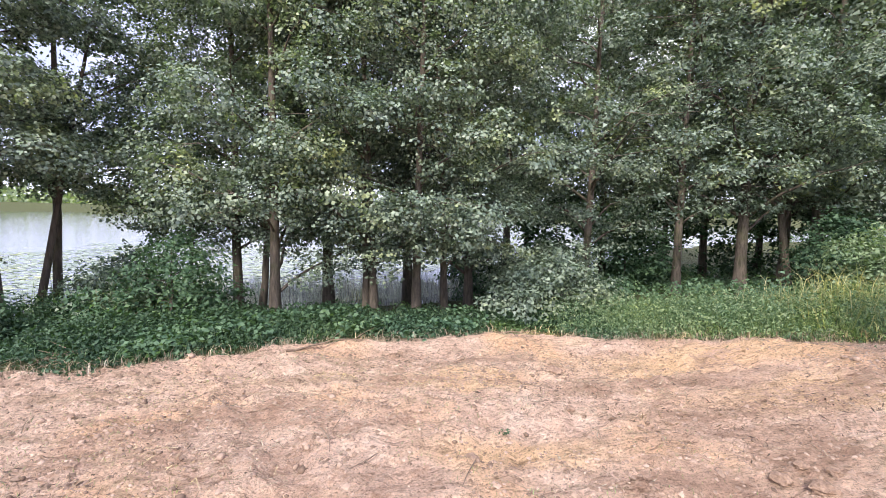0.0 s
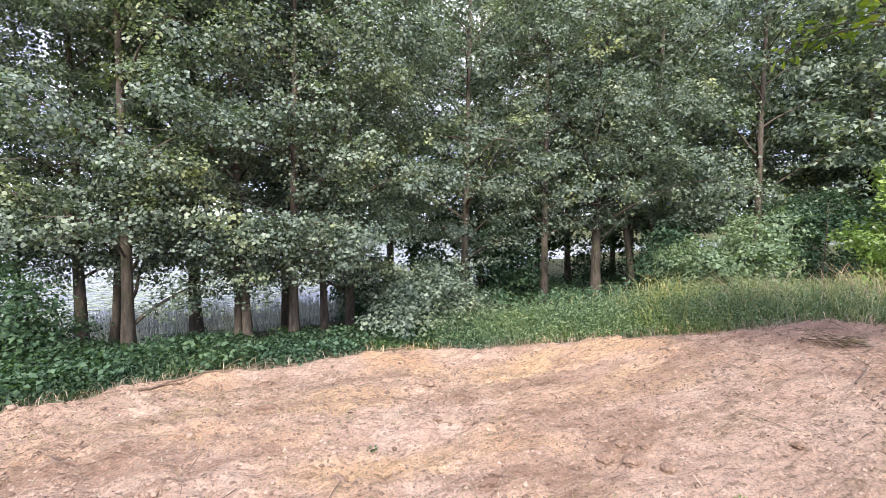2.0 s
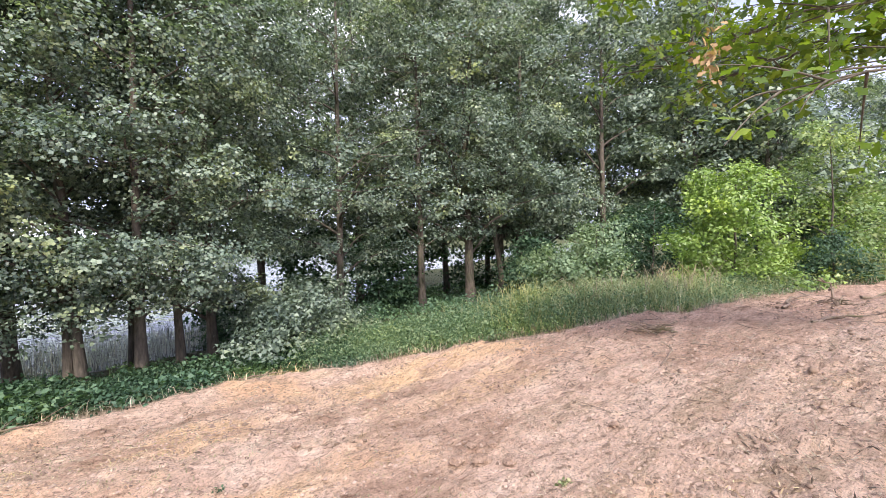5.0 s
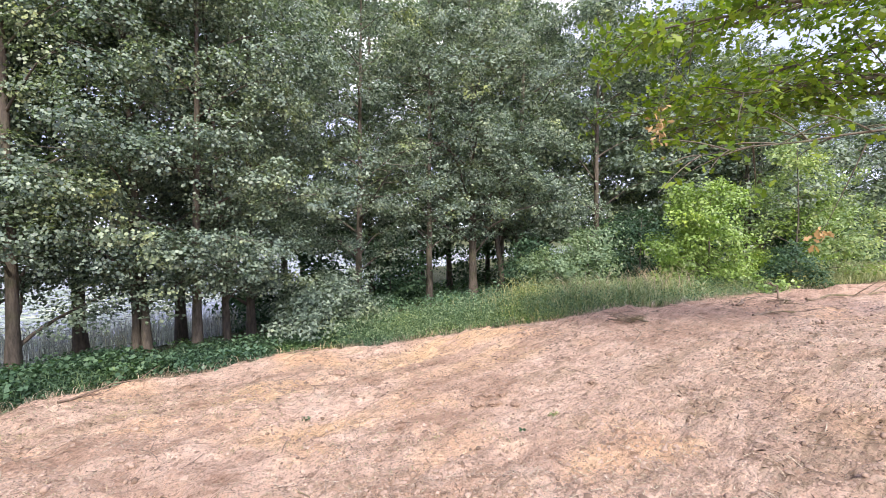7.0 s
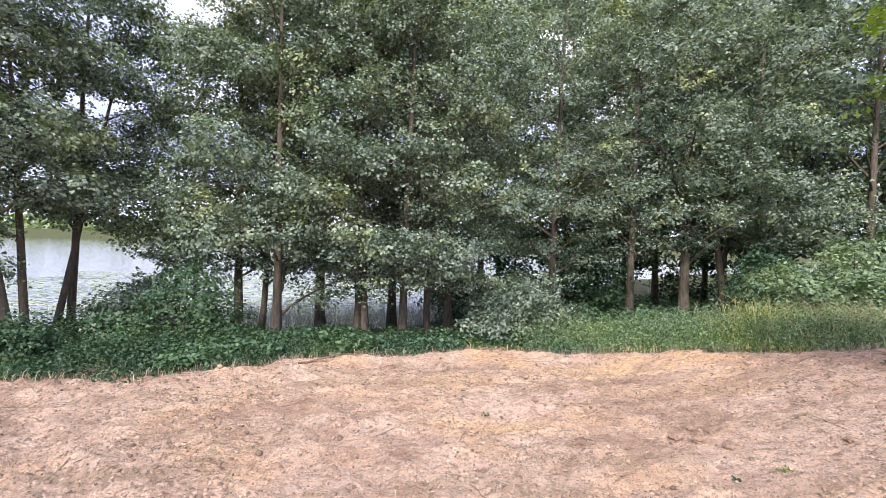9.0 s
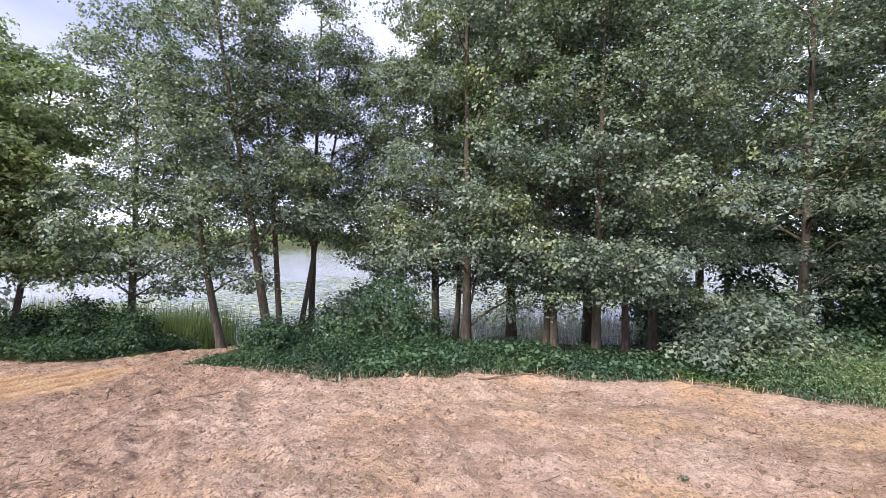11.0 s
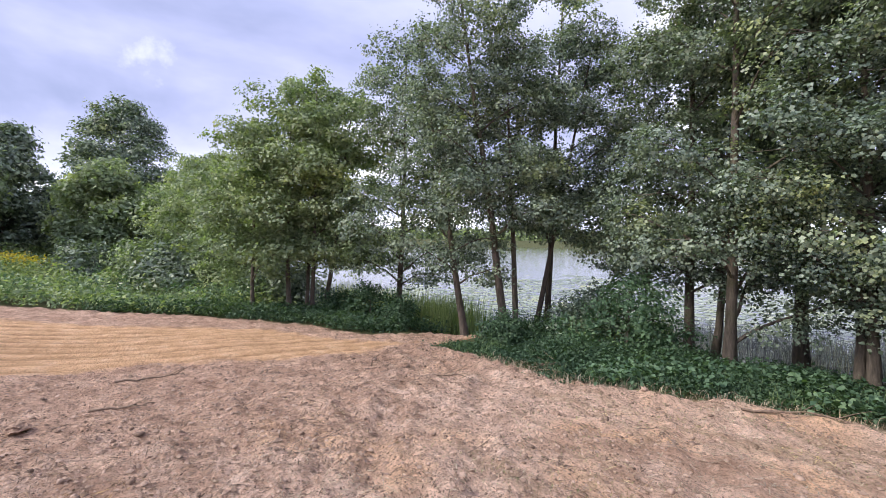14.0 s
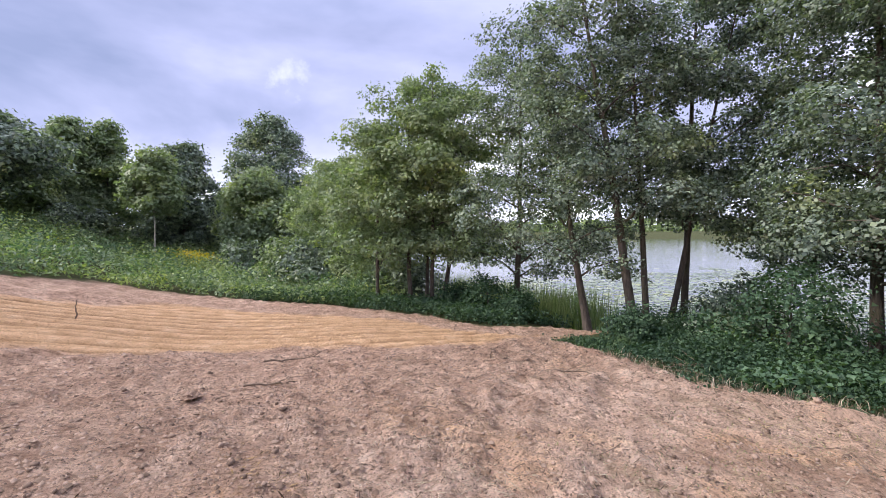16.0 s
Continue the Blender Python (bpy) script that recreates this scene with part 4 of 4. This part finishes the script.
# ---------------------------------------------------------------- far shore
def build_far_shore():
    rng = np.random.default_rng(9)
    n = 9000
    a = np.radians(rng.uniform(-75, 60, n))
    r = 255 + 60 * rng.random(n)
    x, y = r * np.sin(a), r * np.cos(a)
    tall = 5 + 5 * (0.5 + 0.5 * vnoise(x, y, 0.03, 41)) * (0.5 + 0.5 * vnoise(a * 40, a * 0, 1.0, 42))
    z = base_height(x, y) + tall * rng.random(n)
    v, q = leaf_arrays(rng, np.stack([x, y, z], -1), 2.2 * (0.6 + rng.random(n)), tilt=1.2)
    tagged(new("far_wood", mesh_from("far_wood", v, q, ALDER_FAR)), "low wooded far shore of the lake", "woods", kind="stuff")


build_far_shore()


# ---------------------------------------------------------------- oak branch overhead
def build_oak():
    rng = np.random.default_rng(77)
    x0, y0 = 7.6, -1.4
    z0 = float(base_height(np.array(x0), np.array(y0))) - 0.1
    root = new("oak_tree")
    root.location = (0, 0, 0)
    trunk = Wood(12)
    t = np.linspace(0, 1, 9)
    trunk.tube(np.stack([x0 + 0.1 * np.sin(t * 4), y0 + 0.1 * t, z0 + t * 6.5], -1), 0.24 * (1 - 0.6 * t) + 0.08 * (t < 0.05))
    part("trunk", trunk.mesh("trunk", BARK_OAK), root)
    lims = [
        ((x0, y0, 3.3), (5.6, 0.6, 3.95), (4.4, 1.1, 3.62), (3.15, 2.35, 3.45)),
        ((x0, y0, 2.7), (5.8, 0.2, 2.75), (4.3, 0.95, 2.42), (3.35, 1.85, 2.33)),
        ((x0, y0, 3.9), (6.0, 1.4, 4.2), (5.0, 2.3, 4.0), (3.9, 3.2, 3.75)),
        ((x0, y0, 3.0), (6.2, 1.0, 3.2), (5.2, 1.9, 3.05), (4.4, 2.6, 2.85)),
        ((x0, y0, 4.3), (5.8, 0.4, 4.6), (4.6, 1.2, 4.3), (3.3, 2.0, 4.0)),
        ((x0, y0, 3.6), (6.4, 1.6, 3.9), (5.6, 2.6, 3.6), (4.6, 3.4, 3.2)),
        ((x0, y0, 3.1), (6.4, 0.4, 3.3), (5.4, 1.2, 3.1), (4.2, 2.0, 3.0)),
    ]
    twigs = Wood(4)
    places = []
    for k, pts in enumerate(lims):
        pts = np.array(pts)
        tt = np.linspace(0, 1, 22)[:, None]
        curve = (1 - tt) ** 3 * pts[0] + 3 * tt * (1 - tt) ** 2 * pts[1] + 3 * tt ** 2 * (1 - tt) * pts[2] + tt ** 3 * pts[3]
        curve += rng.normal(0, 0.012, curve.shape)
        one = Wood(7)
        one.tube(curve, np.linspace(0.05, 0.006, 22) * (1.0 if k != 1 else 0.55))
        part("limb", one.mesh("limb", BARK_OAK), root)
        for i in range(7, 22):
            for _ in range(4 if k != 1 else 2):
                p = curve[i]
                d = unit(rng.normal(0, 1, 3) * (1, 1, 0.45) + (-0.5, 0.45, 0.0)) * rng.uniform(0.2, 0.75)
                end = p + d
                twigs.tube(bezier(p, p + d * 0.5 + (0, 0, 0.05), end, 5), np.linspace(0.008, 0.0025, 5))
                m = rng.integers(16, 30) if k != 1 else rng.integers(4, 9)
                s = rng.random((m, 1)) * 0.7 + 0.4
                places.append(p + d * s + rng.normal(0, 0.07, (m, 3)))
    tagged(part("twig_mass", twigs.mesh("twig_mass", BARK_OAK), root), kind="stuff")
    places = np.concatenate(places)
    part("crown", oak_leaves(rng, places, 0.088, OAK, 0.75), root, "bright yellow-green lobed oak leaves")
    dead = np.array([3.30, 2.20, 2.66]) + rng.normal(0, 1, (46, 3)) * (0.035, 0.035, 0.10)
    for p in dead:
        part("dead_leaf", oak_leaves(rng, p[None], 0.055, DEADLEAF, 1.5), root, "withered brown oak leaf")
    for pts in (((3.5, 2.0, 3.3), (3.32, 2.2, 3.1), (3.3, 2.2, 2.6)), ((4.2, 1.1, 2.35), (4.15, 1.25, 1.9), (4.1, 1.35, 1.65))):
        tw = Wood(4)
        tw.tube(bezier(*np.array(pts), 6), np.linspace(0.006, 0.002, 6))
        part("hanging_twig", tw.mesh("hanging_twig", BARK_OAK), root)
    low = np.array([4.1, 1.35, 1.65]) + rng.normal(0, 1, (14, 3)) * (0.04, 0.04, 0.04)
    for p in low:
        part("dead_leaf", oak_leaves(rng, p[None], 0.06, DEADLEAF, 1.5), root, "withered brown oak leaf")
    return tagged(root, "oak with low branches of yellow-green lobed leaves", "tree")


def oak_leaves(rng, places, size, mat, tilt):
    half = [(0.0, 0.02), (0.30, 0.20), (0.42, 0.11), (0.66, 0.30), (0.76, 0.16), (1.0, 0.0)]
    outline = np.array(half + [(u, -w) for u, w in half[-2::-1]])
    n = len(places)
    normal = unit(np.stack([rng.normal(0, tilt, n), rng.normal(0, tilt, n), np.ones(n)], -1))
    a = rng.random(n) * 2 * np.pi
    along = np.stack([np.cos(a), np.sin(a), np.full(n, -0.5)], -1)
    along = unit(along - normal * (along * normal).sum(-1, keepdims=True))
    side = np.cross(normal, along)
    s = size * (0.7 + 0.6 * rng.random(n))[:, None, None]
    curl = -0.25 * outline[:, 0] ** 2
    v = places[:, None] + s * (along[:, None] * outline[None, :, :1] + side[:, None] * outline[None, :, 1:] + normal[:, None] * curl[None, :, None])
    k = len(outline)
    q = np.arange(n)[:, None] * k + np.arange(k)[None]
    return mesh_from("oak_leaves", v.reshape(-1, 3), q, mat)


build_oak()


# ---------------------------------------------------------------- clods, stones and sticks on the earth
def lump_arrays(rng, places, sizes, round_=True):
    """Rough lumps of earth: squashed, jittered icosahedra."""
    p = (1 + 5 ** 0.5) / 2
    ico = unit(np.array([(-1, p, 0), (1, p, 0), (-1, -p, 0), (1, -p, 0), (0, -1, p), (0, 1, p), (0, -1, -p), (0, 1, -p), (p, 0, -1), (p, 0, 1), (-p, 0, -1), (-p, 0, 1)], float))
    faces = np.array([(0, 11, 5), (0, 5, 1), (0, 1, 7), (0, 7, 10), (0, 10, 11), (1, 5, 9), (5, 11, 4), (11, 10, 2), (10, 7, 6), (7, 1, 8),
                      (3, 9, 4), (3, 4, 2), (3, 2, 6), (3, 6, 8), (3, 8, 9), (4, 9, 5), (2, 4, 11), (6, 2, 10), (8, 6, 7), (9, 8, 1)])
    if not round_:
        ico = np.array([(1, 0, 0), (-1, 0, 0), (0, 1, 0), (0, -1, 0), (0, 0, 1)], float)
        faces = np.array([(0, 2, 4), (2, 1, 4), (1, 3, 4), (3, 0, 4)])
    n, k = len(places), len(ico)
    v = ico[None] * (0.7 + 0.6 * rng.random((n, k, 1))) * (0.7 + 0.6 * rng.random((n, 1, 3))) * (1, 1, 0.7)
    v = v * sizes[:, None, None] + places[:, None]
    return v.reshape(-1, 3), (np.arange(n)[:, None, None] * k + faces[None]).reshape(-1, 3)


def build_clods():
    rng = np.random.default_rng(31)
    n = 84000
    r = 1.8 + 8.5 * rng.random(n) ** 1.1
    a = np.radians(rng.uniform(-80, 125, n))
    x, y = -r * np.sin(a), r * np.cos(a)
    thick = 0.5 + 0.5 * vnoise(x, y, 0.9, 51) + 0.35 * vnoise(x, y, 3.0, 52) + 0.3 * step(-2, -4, x)
    ok = (cleared(x, y) > 0.8) & (strip_mask(x, y) < 0.3) & (rng.random(n) < thick)
    x, y = x[ok], y[ok]
    s = np.clip(0.0105 * np.exp(rng.normal(0, 0.5, len(x))), 0.005, 0.032)
    v, f = lump_arrays(rng, np.stack([x, y, height(x, y) - s * 0.1], -1), s, False)
    tagged(new("earth_crumbs", mesh_from("earth_crumbs", v, f, CLOD)), "crumbs and small clods of dry sandy earth", "earth", kind="stuff")
    # larger lumps where the ground was torn up
    n = 15000
    x, y = rng.uniform(-6.4, 8.5, n), rng.uniform(-1.5, 7.0, n)
    thick = 0.05 + 0.45 * step(0.1, 0.6, vnoise(x, y, 0.8, 53) + 0.5 * vnoise(x, y, 2.6, 54)) + 0.12 * step(-2, -4, x)
    ok = (cleared(x, y) > 0.9) & (strip_mask(x, y) < 0.1) & (rng.random(n) < thick) & (np.hypot(x, y) > 1.6)
    x, y = x[ok], y[ok]
    s = np.clip(0.014 * np.exp(rng.normal(0, 0.4, len(x))), 0.008, 0.045)
    v, f = lump_arrays(rng, np.stack([x, y, height(x, y) + s * 0.1], -1), s)
    tagged(new("earth_lumps", mesh_from("earth_lumps", v, f, CLOD)), "scattered lumps of torn-up sandy earth", "earth", kind="stuff")
    spots = [(1.31, 5.69, 0.10), (0.33, 3.84, 0.07), (2.35, 3.40, 0.09), (2.50, 3.25, 0.06), (2.22, 3.55, 0.07), (2.55, 3.55, 0.05), (-3.23, 2.51, 0.06), (-4.95, -0.27, 0.10), (-1.4, 2.3, 0.045),
             (0.95, 3.0, 0.035), (1.9, 4.3, 0.04), (-0.6, 3.3, 0.04), (-2.3, 3.6, 0.05), (-3.9, 1.6, 0.05), (3.4, 3.1, 0.05), (1.2, 4.6, 0.05), (-3.0, 4.4, 0.05), (4.2, 3.6, 0.06), (-4.3, 2.8, 0.05), (2.42, 3.65, 0.05)]
    for x, y, s in spots:
        bm = bmesh.new()
        bmesh.ops.create_icosphere(bm, subdivisions=3, radius=s * 0.8)
        shift = rng.random(3) * 50
        for w in bm.verts:
            w.co *= 1 + 0.45 * noise.noise(w.co * (1.6 / s) + Vector(shift)) + 0.25 * noise.noise(w.co * (4.5 / s) + Vector(shift))
            w.co.z *= 0.55
        me = bpy.data.meshes.new("earth_clod")
        bm.to_mesh(me)
        bm.free()
        me.materials.append(LUMP)
        ob = new("earth_clod", me)
        ob.location = (x, y, float(height(x, y)) + 0.2 * s)
        tagged(ob, "crumbling clod of sandy earth on the cleared ground", "clod", "clods on the cleared earth")


build_clods()


CHIP = leaf_material("bark_chip", (0.05, 0.035, 0.025), (0.13, 0.09, 0.065), (0.28, 0.20, 0.14), 0.9, 0.0, 0.2)


def build_straw():
    rng = np.random.default_rng(37)
    n = 44000
    x, y = rng.uniform(-6.4, 9, n), rng.uniform(1.0, 7.6, n)
    thick = 0.25 + 0.5 * vnoise(x, y, 0.8, 61) + 0.35 * vnoise(x, y, 2.5, 62) + 0.5 * np.exp(-((bare_y(x) - 0.25 - y) / 0.35) ** 2)
    ok = (cleared(x, y) > 0.5) & (rng.random(n) < thick * np.interp(x, [-4, -2.5], [0.2, 1.0]))
    x, y = x[ok], y[ok]
    n = len(x)
    a = rng.random(n) * 2 * np.pi
    long = 0.025 + 0.11 * rng.random(n) ** 3
    d = np.stack([np.cos(a), np.sin(a), rng.normal(0, 0.15, n)], -1) * long[:, None] / 2
    c = np.stack([x, y, height(x, y) + 0.012], -1)
    side = np.stack([-np.sin(a), np.cos(a), 0 * a], -1) * 0.0026
    v = np.stack([c - d - side, c - d + side, c + d + side, c + d - side], 1).reshape(-1, 3)
    tagged(new("straw_litter", mesh_from("straw_litter", v, np.arange(4 * n).reshape(-1, 4), STRAW)), "dry stalks and chaff strewn over the earth", "straw", kind="stuff")
    # dark chips of root and bark
    n = 90000
    x, y = rng.uniform(-6.6, 9, n), rng.uniform(-1.5, 7.4, n)
    thick = 0.08 + 0.55 * vnoise(x, y, 0.7, 71) + 0.4 * vnoise(x * 0.5, y * 2, 1.2, 72)
    ok = (cleared(x, y) > 0.5) & (rng.random(n) < thick) & (strip_mask(x, y) < 0.3)
    x, y = x[ok], y[ok]
    n = len(x)
    a = rng.random(n) * 2 * np.pi
    d = np.stack([np.cos(a), np.sin(a), rng.normal(0, 0.3, n)], -1) * (0.010 + 0.045 * rng.random(n) ** 4)[:, None]
    side = np.stack([-np.sin(a), np.cos(a), rng.normal(0, 0.5, n)], -1) * (0.0022 + 0.0045 * rng.random(n) ** 2)[:, None]
    c = np.stack([x, y, height(x, y) + 0.012], -1)
    v = np.stack([c - d, c + side, c + d, c - side], 1).reshape(-1, 3)
    tagged(new("bark_chips", mesh_from("bark_chips", v, np.arange(4 * n).reshape(-1, 4), CHIP)), "dark chips of root and bark strewn over the earth", "debris", kind="stuff")
    # thin tufts of new grass
    x, y = rng.uniform(-3.5, 2.2, 6000), rng.uniform(2.6, 6.4, 6000)
    ok = (vnoise(x, y, 1.2, 63) > 0.25) & (cleared(x, y) > 0.8)
    blades("grass_tufts", x[ok], y[ok], 0.015 + 0.05 * rng.random(ok.sum()), 0.004, MEADOW, "sparse thin tufts of grass on the earth", "grass", 64, bend=0.8)


build_straw()


def stick(points, r, name="stick", label="bare dead stick lying on the earth", mat=None, forks=2, seed=0):
    """A crooked dead branch with side twigs. Points are x, y and height over the ground."""
    rng = np.random.default_rng(seed)
    pts = np.array([(x, y, float(height(x, y)) + h) for x, y, h in points])
    t = np.linspace(0, len(pts) - 1, 9)
    line = np.stack([np.interp(t, np.arange(len(pts)), pts[:, k]) for k in range(3)], -1)
    line[1:-1] += rng.normal(0, r * 0.8, (7, 3))
    root = new(name)
    root.location = line[0]
    w = Wood(7)
    w.tube(line - line[0], np.linspace(r, r * 0.35, 9))
    part("stem", w.mesh("stem", mat or DEADWOOD), root)
    long = np.linalg.norm(line[-1] - line[0])
    for _ in range(forks):
        i = rng.integers(2, 8)
        d = unit(line[-1] - line[0] + rng.normal(0, 0.5, 3) * long) * long * 0.35
        d[2] = abs(d[2]) * 0.6
        w = Wood(5)
        a = line[i] - line[0]
        w.tube(bezier(a, a + d * 0.5 + (0, 0, 0.02), a + d, 5), np.linspace(r * 0.5, r * 0.15, 5))
        part("twig", w.mesh("twig", mat or DEADWOOD), root)
    return tagged(root, label, "stick", "dead sticks on the earth")


def build_sticks():
    stick([(-5.62, 3.42, -0.05), (-5.58, 3.44, 0.12), (-5.50, 3.50, 0.20)], 0.012, label="short dark stick standing in the earth", forks=0, seed=1)
    stick([(-8.92, -2.50, -0.05), (-8.90, -2.50, 0.2), (-8.90, -2.46, 0.36)], 0.014, label="thin dark stick standing in the sand", forks=0, seed=2)
    stick([(7.6, 4.0, 0.02), (8.3, 4.25, 0.05), (9.2, 4.4, 0.04)], 0.022, seed=3)
    stick([(8.2, 3.62, -0.03), (8.25, 3.7, 0.2), (8.3, 3.85, 0.36)], 0.025, label="broken dead branch standing in the earth", forks=3, seed=4)
    stick([(6.6, 3.2, 0.02), (7.1, 3.15, 0.03), (7.6, 2.95, 0.02)], 0.018, seed=5)
    stick([(9.6, 3.9, 0.05), (10.4, 3.5, 0.06), (11.4, 3.0, 0.04)], 0.025, seed=6)
    stick([(4.6, 3.6, 0.02), (4.9, 3.7, 0.05), (5.2, 3.95, 0.02)], 0.010, seed=7)
    stick([(0.85, 7.35, 0.03), (1.1, 7.45, 0.05), (1.5, 7.4, 0.02)], 0.012, seed=8)
    stick([(-1.9, 6.35, 0.02), (-1.4, 6.7, 0.06), (-0.9, 6.95, 0.02)], 0.015, seed=9)
    stick([(0.28, 2.80, 0.01), (0.36, 2.70, 0.02), (0.42, 2.60, 0.01)], 0.006, forks=0, seed=10)
    stick([(-4.9, 3.9, 0.02), (-4.6, 4.3, 0.05), (-4.1, 4.5, 0.02)], 0.012, seed=11)
    stick([(-6.2, 0.4, 0.02), (-6.25, 0.8, 0.05), (-6.3, 1.1, 0.02)], 0.014, seed=12)
    stick([(-5.3, 0.2, 0.02), (-5.3, 0.5, 0.03), (-5.35, 0.75, 0.02)], 0.014, seed=13)
    rng = np.random.default_rng(91)
    # heap of roots and brushwood
    for cx, cy, n, s, label in ((5.48, 4.45, 26, 0.30, "heap of torn-up roots and brushwood"), (8.35, 3.75, 16, 0.28, "small heap of broken brushwood"), (-4.5, 6.05, 18, 0.35, "heap of dark brushwood at the weeds' edge")):
        root = new("brush_heap")
        z = float(height(cx, cy))
        root.location = (cx, cy, z)
        for _ in range(n):
            a, up = rng.random() * 6.28, rng.random()
            p = np.array([rng.normal(0, s * 0.4), rng.normal(0, s * 0.4), 0.02])
            d = np.array([math.cos(a), math.sin(a), 0.25 + 0.5 * up]) * s * (0.5 + rng.random())
            w = Wood(5)
            w.tube(bezier(p - d * 0.4 * (1, 1, 0), p + d * 0.3 + rng.normal(0, 0.05, 3), p + d * 0.8 * (1, 1, 0.5), 5), np.linspace(0.010, 0.003, 5))
            part("twig", w.mesh("twig", DEADWOOD), root)
        tagged(root, label, "brushwood")
    # scattered twigs
    twig = None
    for k in range(60):
        x, y = (rng.uniform(3.2, 9), rng.uniform(2.6, 5.0)) if k % 2 else (rng.uniform(-7, 1), rng.uniform(1.5, 6))
        if cleared(np.array(x), np.array(y)) < 0.9:
            continue
        a = rng.random() * 6.28
        m = Matrix.Translation((x, y, float(height(x, y)) + 0.008)) @ Matrix.Rotation(a, 4, "Z") @ Matrix.Rotation(rng.normal(0, 0.1), 4, "Y")
        if twig is None or k % 12 == 0:
            w = Wood(5)
            l = 0.12 + 0.1 * rng.random()
            w.tube(bezier(np.array([-l, 0, 0]), np.array([0, rng.normal(0, 0.05), 0.01]), np.array([l, 0, 0.0]), 6), np.linspace(0.005, 0.0025, 6))
            twig = new("twig", w.mesh("twig", DEADWOOD))
            twig.matrix_world = m
            tagged(twig, "short dead twig lying on the earth", "twig", "twigs on the earth")
        else:
            copy_thing(twig, m)


build_sticks()


def build_sprigs():
    for k, (x, y, s) in enumerate([(2.26, 2.80, 0.035), (2.62, 2.78, 0.035), (-1.8, 4.8, 0.03), (0.6, 4.2, 0.025)]):
        rng = np.random.default_rng(300 + k)
        n = 26
        p = np.stack([rng.normal(0, s * 0.5, n), rng.normal(0, s * 0.5, n), s * 0.8 * rng.random(n)], -1)
        v, q = leaf_arrays(rng, p, s * 0.7 * (0.6 + rng.random(n)), corners=6)
        ob = new("weed_sprig", mesh_from("weed_sprig", v, q, NETTLE if k != 1 else DRYGRASS))
        ob.location = (x, y, float(height(x, y)))
        tagged(ob, "small green weed sprouting from the earth", "weed", "weeds on the earth")


build_sprigs()
